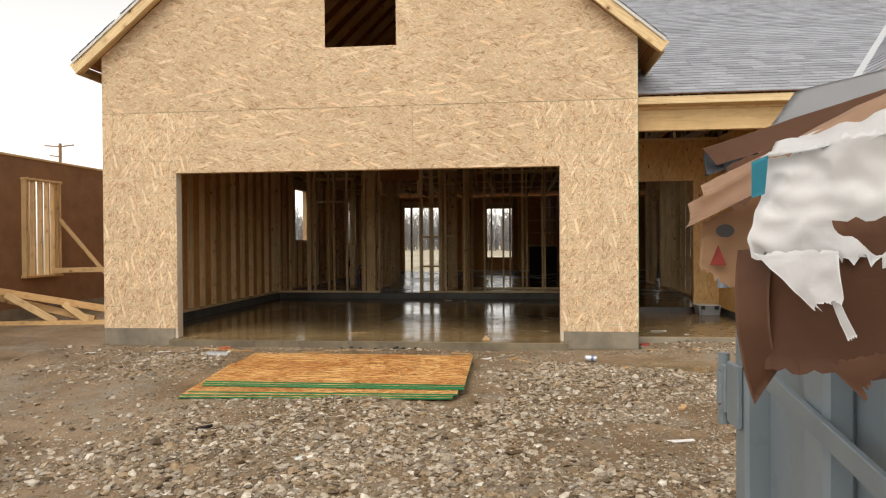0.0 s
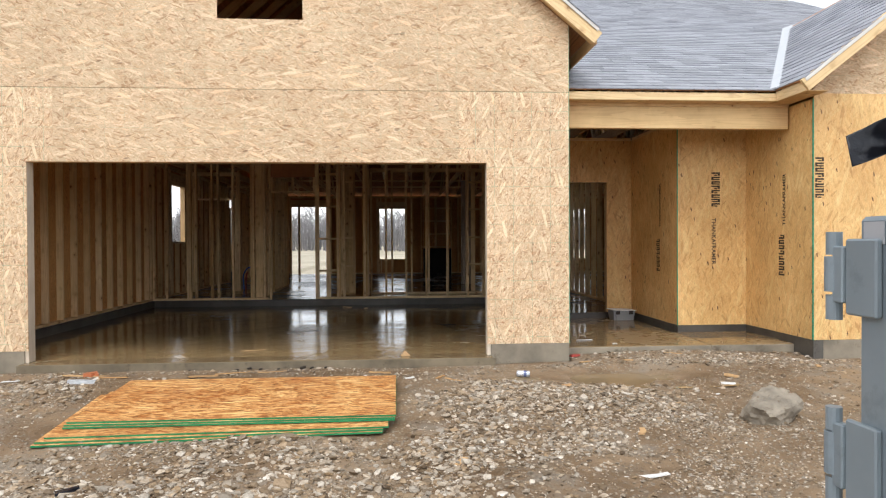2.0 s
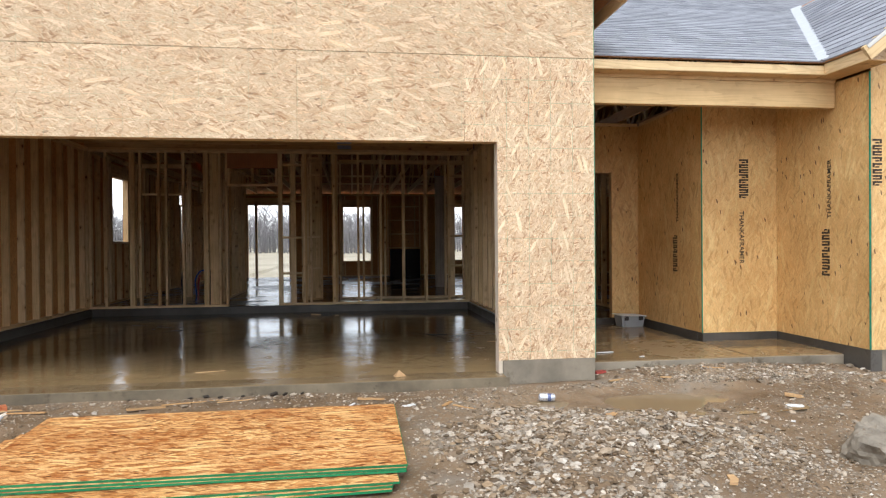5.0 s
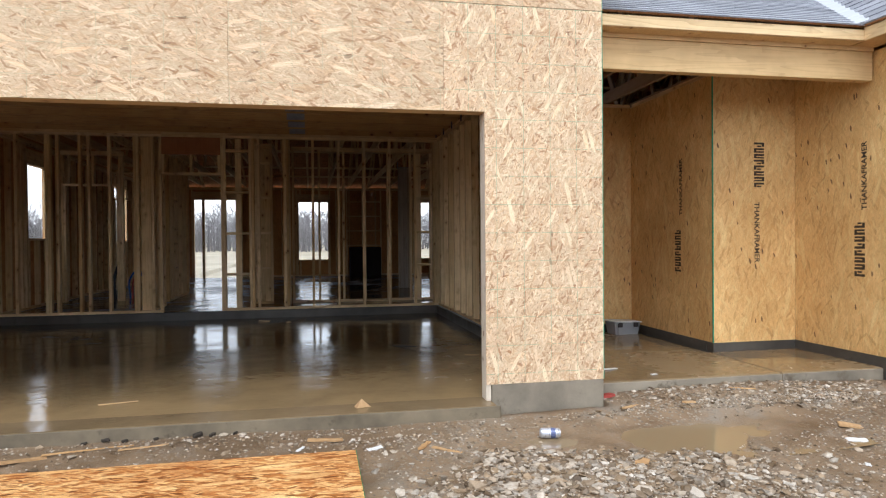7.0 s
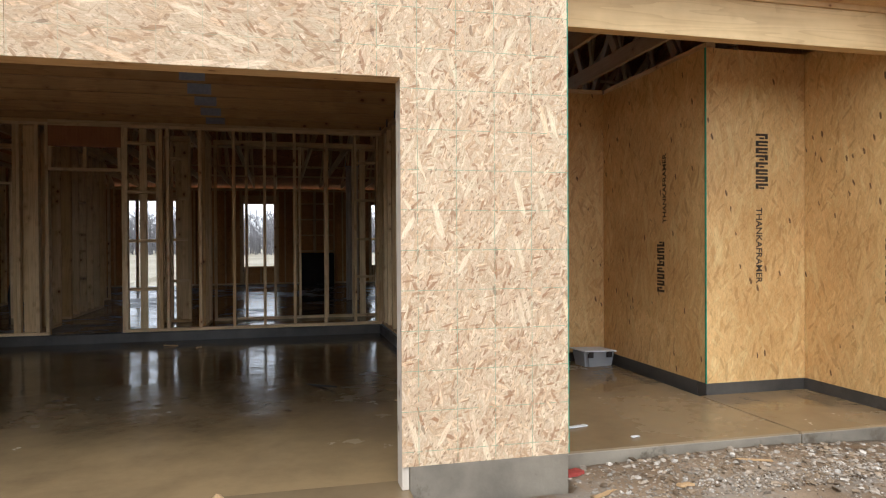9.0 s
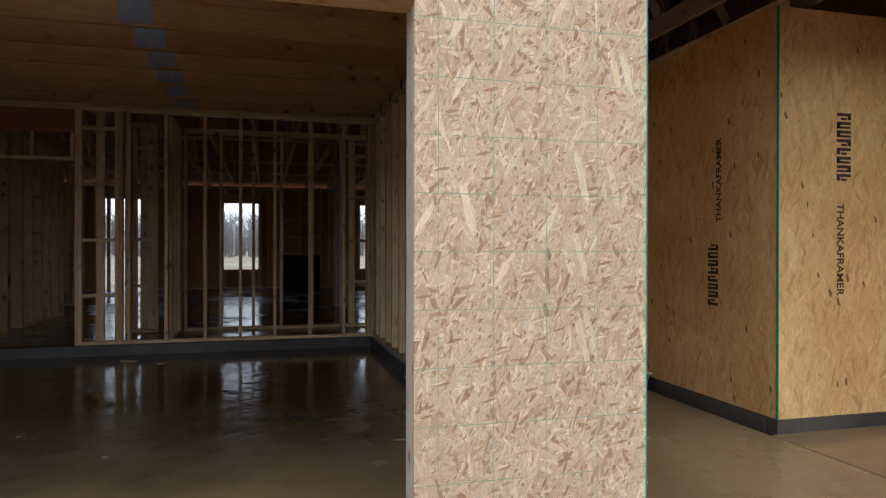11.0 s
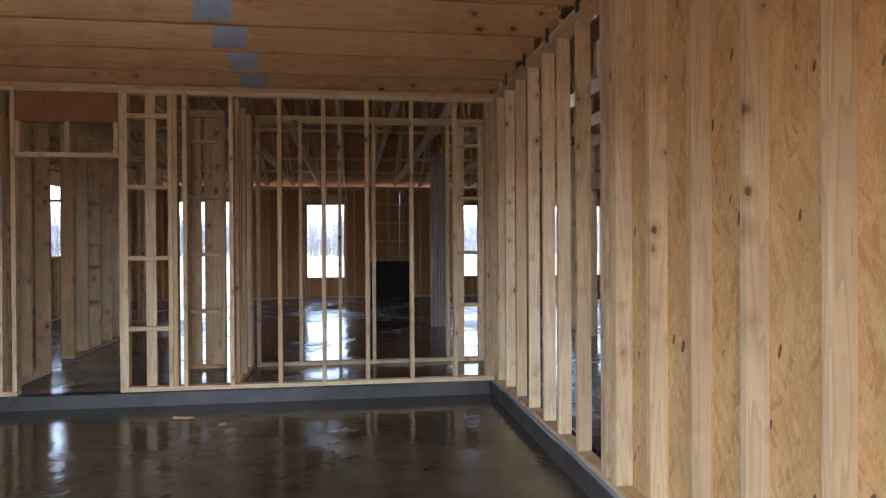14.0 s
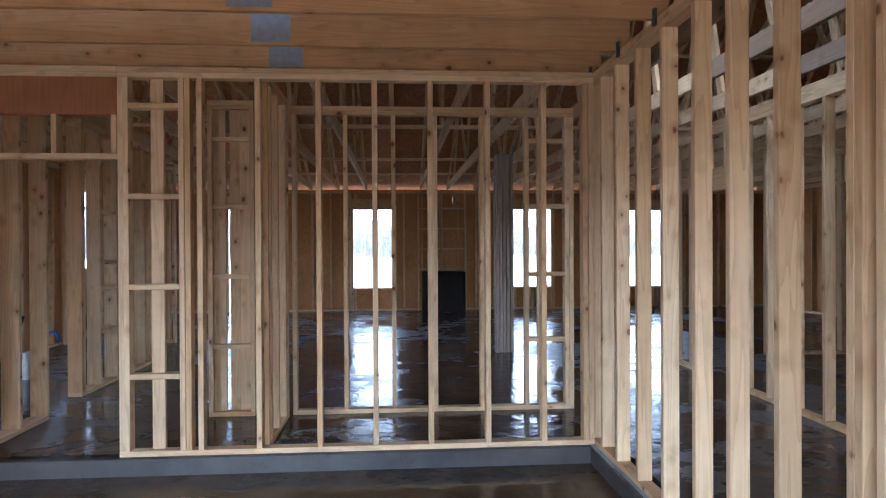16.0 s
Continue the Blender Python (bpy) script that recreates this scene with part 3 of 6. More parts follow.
panel(front, "osb_panel", [(xl, ROW + g), (WL, ROW + g), (WL, WT), (WR, WT), (WR, ROW + g), (xr, ROW + g), (xt, WT + 0.004), (XC, rake_z(XC)), (2 * XC - xt, WT + 0.004)], F, osb_flat)
for x0, x1 in ((GL + 0.011, OL - 0.04), (OR_ + 0.04, GR - 0.011)):
    board(front, "bottom_plate", (x0, 0.056, CURB + 0.019), (x1, 0.056, CURB + 0.019), 0.038, 0.089, (0, 1, 0), pine)
    for s in spaced(x0, x1) + [x0, x1 - 0.04, x0 + 0.04, x1 - 0.08]:
        board(front, "stud", (s + 0.019, 0.056, CURB + 0.038), (s + 0.019, 0.056, PLATE - 0.076), 0.038, 0.089, (0, 1, 0), pine)
for z in (PLATE - 0.019, PLATE - 0.057):
    board(front, "top_plate", (GL + 0.011, 0.056, z), (GR - 0.011, 0.056, z), 0.038, 0.089, (0, 1, 0), pine)
board(front, "header", (OL - 0.1, 0.056, 2.434), (OR_ + 0.1, 0.056, 2.434), 0.089, 0.636, (0, 0, 1), pine)
board(front, "jamb_board", (OL - 0.019, 0.075, 0.0), (OL - 0.019, 0.075, OT), 0.038, 0.125, (0, 1, 0), jamb_white, "pale dirty jamb board")
board(front, "jamb_board", (OR_ + 0.019, 0.075, 0.0), (OR_ + 0.019, 0.075, OT), 0.038, 0.125, (0, 1, 0), jamb_white, "pale dirty jamb board")
board(front, "head_board", (OL - 0.038, 0.075, OT + 0.019), (OR_ + 0.038, 0.075, OT + 0.019), 0.038, 0.125, (0, 1, 0), pine_fresh)
block(front, "edge_seal", GR, GR + 0.004, -0.001, 0.013, CURB, rake_z(GR) - 0.02, green_edge, 0, "green sealed board edge")

# ---- garage side walls ----
left = base("wall_left", GL + 0.05, 8, CURB, "framed side wall with oriented strand board outside", "wall")
M = pose(GL + 0.011, 0, 0, 0, 0, -90)
for y0 in np.arange(0.012, FAR + 0.1, 1.2192):
    y1 = min(y0 + 1.2172, FAR + 0.1)
    cut = [w for w in ((7.12, 7.97, 1.26, 2.455), (11.92, 12.95, 1.24, 2.48)) if w[0] < y1 and w[1] > y0]
    if not cut:
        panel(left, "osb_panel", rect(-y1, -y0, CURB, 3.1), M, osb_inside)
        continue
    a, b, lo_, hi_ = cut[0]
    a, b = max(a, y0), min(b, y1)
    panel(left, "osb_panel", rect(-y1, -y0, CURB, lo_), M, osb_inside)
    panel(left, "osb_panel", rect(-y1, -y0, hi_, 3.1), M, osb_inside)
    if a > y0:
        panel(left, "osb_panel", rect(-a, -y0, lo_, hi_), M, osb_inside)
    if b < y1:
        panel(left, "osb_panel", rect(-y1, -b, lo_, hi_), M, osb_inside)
stud_wall("wall_left_frame", "row of pine studs along the side wall", "y", 0.11, GB - 0.0, GL + 0.012, spaced(0.11, GB))
stud_wall("wall_left_frame_house", "row of pine studs with a window opening", "y", GB + 0.1, FAR, GL + 0.012, spaced(GB + 0.1, FAR), openings=[(7.12, 7.97, 1.26, 2.455), (11.92, 12.95, 1.24, 2.48)])

right = base("wall_right", GR - 0.05, 1.6, CURB, "garage side wall sheathed towards the porch", "wall")
for y0, y1 in ((0.012, 1.22), (1.222, 2.44), (2.442, PY1 + 0.1)):
    panel(right, "osb_panel", rect(y0, y1, CURB, 3.3), pose(GR - 0.011, 0, 0, 0, 0, 90), osb_gold)
stud_wall("wall_right_frame", "row of pine studs, open towards the foyer", "y", 0.11, GB + 0.085, GR - 0.1, [0.37, 0.75, 1.13, 1.52, 1.925, 2.295, 2.672, 3.06, 3.10, 3.195, 3.235, 3.645, 4.015, 4.35, 4.735, 5.12, 5.49, 5.8], mat=pine)
foam = plain_material("pale_blue_sill_foam", (0.36, 0.41, 0.45), 0.7)
for i in range(12):
    block(right, "sill_foam", 0.772 + 0.006 * math.sin(i * 2.1), 0.80, 0.17 + i * 0.483, 0.65 + i * 0.483, CURB + 0.001, CURB + 0.007 + 0.004 * math.sin(i), foam, 0, "pale blue sill foam strip")

# ---- garage back wall and the rooms behind it ----
DL = -3.40
stud_wall("wall_back_garage", "open pine stud wall on a concrete curb", "x", -2.556, GR - 0.1, GB,
          [-2.522, -2.146, -2.104, -2.022, -1.622, -1.20, -0.805, -0.409, 0.004, 0.413, 0.72],
          blocks=[(-2.484, -2.146, z) for z in (0.675, 1.30, 1.93, 2.56)], flats=[-2.35])
stud_wall("wall_back_garage_left", "open pine stud wall on a concrete curb", "x", GL + 0.1, DL, GB,
          [-5.40, -5.0, -4.96, -4.85, -4.55, -4.43, -4.15, -3.80, -3.76, -3.55], ends=True)
lintel = base("door_header", (DL - 2.556) / 2, GB, 2.2, "reddish plywood header over an open doorway", "header")
block(lintel, "header_board", DL, -2.556, GB + 0.003, GB + 0.086, 2.495, 2.755, lvl_brown, 0.003)
board(lintel, "top_plate", (DL, GB + 0.0445, PLATE - 0.019), (-2.556, GB + 0.0445, PLATE - 0.019), 0.038, 0.089, (0, 1, 0))
board(lintel, "top_plate", (DL, GB + 0.0445, PLATE - 0.057), (-2.556, GB + 0.0445, PLATE - 0.057), 0.038, 0.089, (0, 1, 0))
board(lintel, "head_plate", (DL, GB + 0.0445, 2.207), (-2.556, GB + 0.0445, 2.207), 0.038, 0.089, (0, 1, 0))
for x in (-3.38, -2.98, -2.58):
    board(lintel, "cripple_stud", (x, GB + 0.0445, 2.226), (x, GB + 0.0445, 2.495), 0.038, 0.089, (0, 1, 0))

stud_wall("wall_pantry", "low closet wall of pine studs behind the garage", "x", -1.53, 0.94, 7.05,
          [-1.09, -0.675, -0.31, 0.10, 0.50, 0.86], blocks=[(0.54, 0.86, z) for z in (0.74, 1.32, 1.92, 2.5)], flats=[0.62], z1=2.79)
stud_wall("wall_pantry_left", "short framed wall piece with blocking", "x", -2.24, -1.85, 7.05, [],
          blocks=[(-2.2, -1.89, z) for z in (0.72, 1.32, 1.92, 2.5)], flats=[-2.24, -2.19, -2.065, -1.985])
stud_wall("wall_pantry_side", "short framed wall beside the closet", "y", GB + 0.1, 7.0, -1.64, [6.2, 6.5, 6.85])
stud_wall("wall_mudroom", "framed partition of the mud room", "y", GB + 0.1, 7.1, -3.715, [6.25, 6.65], depth=0.14)
stud_wall("wall_laundry", "framed partition with open bays", "y", 7.95, 9.9, -3.83, [7.99, 8.36, 8.77, 9.17, 9.58], depth=0.14, blocks=[(8.398, 8.77, z) for z in (0.7, 1.15, 1.42, 1.95)])
stud_wall("wall_laundry_cross", "framed partition with a doorway", "x", GL + 0.12, -4.54, 8.35, [], openings=[(-5.50, -4.66, 0.12, 2.2)], head_h=0.04)
stud_wall("wall_bedroom", "framed partition with open bays", "x", GL + 0.12, -3.98, 11.6, [-4.5, -4.1], openings=[(-5.55, -4.8, 0.12, 2.15)], head_h=0.04)
stud_wall("wall_foyer", "foyer partition of pine studs", "y", PY1 + 0.1, 9.6, 2.78, spaced(PY1, 9.6), openings=[(7.9, 8.7, 0.12, 2.15)])
stud_wall("wall_study", "framed partition of the front rooms", "x", 2.88, HR - 0.1, 5.4, spaced(2.88, HR), openings=[(4.4, 5.3, 0.12, 2.15)])
stud_wall("wall_nook", "framed partition between two rooms", "x", 4.2, HR - 0.1, 9.6, spaced(4.2, HR), openings=[(5.3, 6.2, 0.12, 2.15)])
post = base("post", 0.79, 10.2, CURB, "weathered grey built-up wooden post with steel cap", "post")
for i in range(5):
    board(post, "stud", (0.735 + 0.05 * i, 10.22 + (0.012 if i in (0, 4) else 0.0), CURB), (0.735 + 0.05 * i, 10.22, PLATE - 0.03), 0.04, 0.16 if i in (0, 4) else 0.10, (0, 1, 0), post_wood)
block(post, "post_cap", 0.70, 0.97, 10.12, 10.32, PLATE - 0.029, PLATE - 0.022, steel, 0.001, "galvanised post cap")
for x in (0.704, 0.966):
    block(post, "cap_strap", x - 0.003, x + 0.003, 10.17, 10.27, PLATE - 0.021, PLATE + 0.10, steel, 0.001, "galvanised cap strap")

# ---- outer walls of the house ----
back = base("wall_back", 1.2, FAR + 0.15, CURB, "back wall sheathed in brown strand board", "wall")
WINS = [(-4.60, -3.30, CURB, 2.45), (-1.57, -0.69, 0.63, 2.385), (2.03, 2.91, 0.63, 2.385), (4.53, 5.83, 0.62, 2.36)]
xs = [GL, *[v for w in WINS for v in w[:2]], HR]
for i in range(0, len(xs), 2):
    a, b = xs[i], xs[i + 1]
    k = max(1, round((b - a) / 1.22))
    for j in range(k):
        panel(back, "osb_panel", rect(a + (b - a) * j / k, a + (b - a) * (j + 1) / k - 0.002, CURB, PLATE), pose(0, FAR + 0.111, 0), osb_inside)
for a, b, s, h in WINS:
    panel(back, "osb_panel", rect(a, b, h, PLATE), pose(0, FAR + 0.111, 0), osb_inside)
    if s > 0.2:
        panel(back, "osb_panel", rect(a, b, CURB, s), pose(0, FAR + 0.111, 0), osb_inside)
stud_wall("wall_back_frame", "back wall studs round window openings", "x", GL + 0.12, HR - 0.1, FAR, spaced(GL, HR), openings=WINS)
board(back, "mullion", (-4.345, FAR + 0.06, CURB), (-4.345, FAR + 0.06, 2.45), 0.075, 0.09, (0, 1, 0), pine)
side = base("wall_east", HR - 0.05, 8, CURB, "side wall sheathed in strand board", "wall")
for i, y0 in enumerate(np.arange(-0.08, FAR + 0.1, 1.2192)):
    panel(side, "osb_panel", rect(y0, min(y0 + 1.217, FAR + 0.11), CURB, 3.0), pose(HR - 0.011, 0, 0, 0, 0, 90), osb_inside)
stud_wall("wall_east_frame", "row of pine studs along the side wall", "y", 0.0, FAR, HR - 0.1, spaced(0, FAR))

# ---- porch walls, golden boards with green edges ----
porch_wall = base("wall_porch", PX0 + 0.5, PY0, CURB, "porch walls of golden strand board with green edges", "wall")
H = 2.78
panel(porch_wall, "osb_panel", rect(PX0, PX1, CURB, H), pose(0, PY0 + 0.011, 0), osb_gold)
panel(porch_wall, "osb_panel", rect(-PY1, -PY0 - 0.002, CURB, H), pose(PX0 + 0.011, 0, 0, 0, 0, -90), osb_gold)
panel(porch_wall, "osb_panel", rect(-PY0 + 0.002, 0.08, CURB, H), pose(PX1 + 0.011, 0, 0, 0, 0, -90), osb_gold)
panel(porch_wall, "osb_panel", rect(2.30, PX0 - 0.001, CURB, H), pose(0, PY1 + 0.011, 0), osb_gold)
panel(porch_wall, "osb_panel", rect(GR, 1.28, CURB, H), pose(0, PY1 + 0.011, 0), osb_gold)
panel(porch_wall, "osb_panel", rect(1.28, 2.30, 2.14, H), pose(0, PY1 + 0.011, 0), osb_gold)
for x, y in ((PX0, PY0), (PX1, -0.08)):
    block(porch_wall, "edge_seal", x - 0.006, x + 0.003, y - 0.002, y + 0.012, CURB, H, green_edge, 0, "green sealed board edge")
stud_wall("wall_porch_frame", "front door wall of pine studs", "x", GR, PX0, PY1 + 0.012, [1.1, 2.5], openings=[(1.28, 2.30, 0.12, 2.14)])
stud_wall("wall_porch_side_frame", "porch side wall studs", "y", PY0 + 0.02, PY1, PX0 + 0.012, spaced(PY0, PY1))
street = base("wall_street", 6, -0.08, CURB, "front wall of the end room in pale strand board", "wall")
x0 = PX1 + 0.006
while x0 < HR - 0.01:
    x1 = min(x0 + 1.217, HR)
    panel(street, "osb_panel", rect(x0, x1, CURB, H + 0.06), pose(0, -0.069, 0), osb_gold)
    x0 = x1 + 0.002
GX0, GX1 = 3.33, 8.49            # eaves of the end gable
GXC = (GX0 + GX1) / 2
GRISE = 0.78
panel(street, "osb_panel", [(PX1, H + 0.062), (HR, H + 0.062), (HR, 2.96), (GXC, 2.86 + GRISE * (GXC - GX0)), (PX1, 2.96)], pose(0, -0.066, 0), osb_flat)

# ---- porch beam and eaves ----
beam = base("porch_beam", 2.2, 0.5, 2.5, "long pine beam across the porch opening", "beam")
board(beam, "beam_board", (GR + 0.002, 0.41, 2.645), (PX1 - 0.02, 0.41, 2.645), 0.089, 0.25, (0, 0, 1), beam_pine)
board(beam, "beam_plate", (GR + 0.002, 0.42, 2.79), (PX1 - 0.02, 0.42, 2.79), 0.036, 0.14, (0, 1, 0), pine_fresh)
eave = base("eave", 2.2, 0.22, 2.8, "pine fascia along the porch eave", "fascia")
board(eave, "fascia", (GR + 0.002, 0.21, 2.855), (GX0 + 0.04, 0.21, 2.855), 0.02, 0.09, (0, 0, 1), pine)
block(eave, "soffit", GR + 0.002, GX0 + 0.02, 0.222, 0.362, 2.806, 2.818, pine_fresh, 0.002)
block(eave, "soffit", GX0 + 0.045, PX1 - 0.002, -0.34, 0.362, 2.806, 2.818, pine_fresh, 0.002)
board(eave, "fascia", (GX0 + 0.03, 0.20, 2.86), (GX0 + 0.03, -0.36, 2.86), 0.02, 0.11, (0, 0, 1), pine)

# ---- roofs: decks, rakes, trusses ----
S1 = 0.5                          # rise of the main roof
Y0R, Z0R, YR = 0.20, 2.93, 8.25


def deck(name, label, corners, mat_under, thick=0.014):
    """A roof deck through coplanar corners (counter-clockwise from above), thickened downwards."""
    bm = bmesh.new()
    f = bm.faces.new([bm.verts.new(c) for c in corners])
    f.normal_update()
    nrm = f.normal.copy() if f.normal.z > 0 else -f.normal
    r = bmesh.ops.extrude_face_region(bm, geom=[f])
    bmesh.ops.translate(bm, vec=-nrm * thick, verts=[v for v in r["geom"] if isinstance(v, bmesh.types.BMVert)])
    bmesh.ops.recalc_face_normals(bm, faces=bm.faces[:])
    me = bpy.data.meshes.new(name)
    bm.to_mesh(me)
    bm.free()
    me.materials.append(mat_under)
    return tagged(new(name, me), label, "roof", kind="structure")


def zm(y):
    return Z0R + S1 * (min(y, 2 * YR - y) - Y0R)


RE = HR + 0.2
VX, VY = GXC, Y0R + GRISE * (GXC - GX0) / S1
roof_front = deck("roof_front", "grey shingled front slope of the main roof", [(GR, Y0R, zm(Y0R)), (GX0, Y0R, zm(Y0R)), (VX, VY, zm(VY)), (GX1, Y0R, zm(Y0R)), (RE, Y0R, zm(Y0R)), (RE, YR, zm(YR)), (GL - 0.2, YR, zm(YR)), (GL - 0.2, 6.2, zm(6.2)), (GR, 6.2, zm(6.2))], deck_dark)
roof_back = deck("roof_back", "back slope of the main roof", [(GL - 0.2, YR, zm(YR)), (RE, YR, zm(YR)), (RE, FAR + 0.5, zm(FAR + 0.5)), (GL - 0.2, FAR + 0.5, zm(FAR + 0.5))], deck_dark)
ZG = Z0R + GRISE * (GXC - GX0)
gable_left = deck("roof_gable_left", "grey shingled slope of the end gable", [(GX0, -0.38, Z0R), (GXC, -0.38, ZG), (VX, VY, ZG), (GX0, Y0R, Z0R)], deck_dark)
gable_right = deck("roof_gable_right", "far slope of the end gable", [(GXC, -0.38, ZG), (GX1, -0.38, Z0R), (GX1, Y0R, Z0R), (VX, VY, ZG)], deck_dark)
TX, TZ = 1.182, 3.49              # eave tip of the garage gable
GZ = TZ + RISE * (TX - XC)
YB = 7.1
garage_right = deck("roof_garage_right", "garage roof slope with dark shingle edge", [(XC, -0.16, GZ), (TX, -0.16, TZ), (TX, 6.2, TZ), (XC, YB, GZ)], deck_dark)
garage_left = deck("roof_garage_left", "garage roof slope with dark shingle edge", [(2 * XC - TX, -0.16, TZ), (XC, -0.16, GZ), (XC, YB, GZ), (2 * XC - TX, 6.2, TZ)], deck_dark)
back_gable = base("wall_gable_back", XC, GB + 0.1, PLATE, "strand board above the garage's back wall", "wall")
panel(back_gable, "osb_panel", [(GL, 3.075), (GR, 3.075), (GR, 5.9), (GL, 5.9)], pose(0, 6.195, 0), osb_inside)
ends = base("wall_gable_ends", 1.2, 8, 3.1, "strand board closing the ends of the main roof", "wall")
for px, turn in ((GL + 0.011, -90), (HR - 0.011, 90)):
    sg = -1 if turn < 0 else 1
    lo_y = 6.2 if turn < 0 else 0.4
    zz = 3.102 if turn < 0 else 3.002
    panel(ends, "osb_panel", [(sg * lo_y, zz), (sg * (FAR + 0.1), zz), (sg * (FAR + 0.1), zm(FAR + 0.1) - 0.02), (sg * YR, zm(YR) - 0.02), (sg * lo_y, zm(lo_y) - 0.02)], pose(px, 0, 0, 0, 0, turn), osb_inside)
rake = base("rake_trim", XC, -0.14, TZ, "pine rake boards under the garage gable roof", "trim")
white_edge = plain_material("pale_drip_edge", (0.62, 0.60, 0.56), 0.5)
for sgn in (1, -1):
    tip, top = (XC + sgn * (TX - XC), TZ), (XC, GZ)
    board(rake, "rake_board", (tip[0], -0.135, tip[1] - 0.105), (top[0], -0.135, top[1] - 0.105), 0.038, 0.14, (0, 0, 1), pine)
    board(rake, "drip_edge", (tip[0], -0.166, tip[1] - 0.022), (top[0], -0.166, top[1] - 0.022), 0.006, 0.035, (0, 0, 1), white_edge, "pale drip edge")
    board(rake, "soffit", (tip[0] - sgn * 0.03, -0.055, tip[1] - 0.13), (top[0], -0.055, top[1] - 0.11), 0.105, 0.012, (0, 0, 1), pine_fresh, "soffit boards under the rake")
    board(rake, "fascia", (tip[0] - sgn * 0.012, -0.11, tip[1] - 0.09), (tip[0] - sgn * 0.012, 6.1, tip[1] - 0.09), 0.02, 0.13, (0, 0, 1), pine_fresh)
rake2 = base("rake_trim_gable", GXC, -0.36, Z0R, "pine rake board of the end gable", "trim")
board(rake2, "rake_board", (GX0, -0.365, Z0R - 0.075), (GXC, -0.365, ZG - 0.075), 0.038, 0.14, (0, 0, 1), pine)
board(rake2, "drip_edge", (GX0, -0.389, Z0R - 0.018), (GXC, -0.389, ZG - 0.018), 0.006, 0.035, (0, 0, 1), white_edge, "pale drip edge")
board(rake2, "fly_rafter", (GX0 + 0.03, -0.20, Z0R - 0.12), (GXC, -0.20, ZG - 0.10), 0.28, 0.012, (0, 0, 1), pine_fresh, "soffit boards under the rake")

# garage ceiling joists with connector plates, running across the garage
rnd = random.Random(4)
y = 0.616
joist = base("garage_truss", XC, y, PLATE, "pine garage truss with connector plates", "truss", kind="thing", group="garage trusses")
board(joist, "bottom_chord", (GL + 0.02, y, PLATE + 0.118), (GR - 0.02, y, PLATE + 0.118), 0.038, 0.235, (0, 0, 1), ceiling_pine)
for sgn in (1, -1):
    board(joist, "top_chord", (XC + sgn * 3.2, y, 3.33), (XC, y, GZ - 0.15), 0.038, 0.14, (0, 0, 1), pine)
    board(joist, "web", (XC + sgn * 1.1, y, PLATE + 0.24), (XC + sgn * 1.6, y, 4.85), 0.038, 0.09, (0, 0, 1), pine)
block(joist, "connector_plate", -1.53, -1.29, y - 0.0215, y - 0.0195, PLATE + 0.02, PLATE + 0.215, steel, 0, "galvanised toothed plate")
block(joist, "truss_clip", GR - 0.115, GR - 0.10, y - 0.055, y - 0.02, PLATE - 0.045, PLATE + 0.05, dark_steel, 0, "dark steel truss clip")
jm = joist.matrix_basis.copy()
for i in range(1, 10):
    copy_thing(joist, pose(0, 0.606 * i, 0) @ jm)

# main roof trusses, running from front to back
x = -5.55
truss = base("roof_truss", x, 8.2, PLATE, "pine roof truss with diagonal webs", "truss", kind="thing", group="main roof trusses")
ya, yb = 6.2, FAR + 0.1
board(truss, "bottom_chord", (x, ya, PLATE + 0.07), (x, yb, PLATE + 0.07), 0.038, 0.14, (0, 0, 1), pine)
board(truss, "top_chord", (x, ya, zm(ya) - 0.10), (x, YR, zm(YR) - 0.10), 0.038, 0.14, (0, 0, 1), pine)
board(truss, "top_chord", (x, YR, zm(YR) - 0.10), (x, yb, zm(yb) - 0.10), 0.038, 0.14, (0, 0, 1), pine)
for y1_, y2_ in ((7.2, 8.2), (9.4, 8.3), (9.5, 10.8), (12.2, 10.9), (12.3, 13.4), (14.6, 13.5)):
    board(truss, "web", (x, y1_, PLATE + 0.14), (x, y2_, zm(y2_) - 0.18), 0.038, 0.089, (0, 0, 1), pine)
tm = truss.matrix_basis.copy()
for i in range(1, 23):
    copy_thing(truss, pose(0.61 * i, 0, 0) @ tm)
x = 1.16
short = base("porch_truss", x, 3.2, PLATE, "grey pine truss over porch and front rooms, darkened for shade", "truss", kind="thing", group="front roof trusses")
board(short, "bottom_chord", (x, Y0R + 0.05, PLATE + 0.07), (x, 6.18, PLATE + 0.07), 0.038, 0.14, (0, 0, 1), shaded_truss_wood)
board(short, "top_chord", (x, Y0R + 0.05, zm(Y0R + 0.05) - 0.07), (x, 6.18, zm(6.18) - 0.10), 0.038, 0.12, (0, 0, 1), shaded_truss_wood)
for y1_, y2_ in ((2.2, 2.9), (3.9, 3.0), (4.0, 5.2)):
    board(short, "web", (x, y1_, PLATE + 0.14), (x, y2_, zm(y2_) - 0.15), 0.038, 0.089, (0, 0, 1), shaded_truss_wood)
sm = short.matrix_basis.copy()
for i in range(1, 4):
    copy_thing(short, pose(0.61 * i, 0, 0) @ sm)
brace = base("truss_bracing", 1.2, 11, 3.0, "long pine boards bracing the trusses", "bracing")
for yy, zz in ((9.2, PLATE + 0.165), (12.2, PLATE + 0.165), (14.4, PLATE + 0.165), (7.9, 4.2), (10.6, 4.3)):
    board(brace, "brace_board", (GL + 0.2, yy, zz), (HR - 0.2, yy, zz), 0.038, 0.089, (0, 1, 0), pine)

# ---- shingles ----


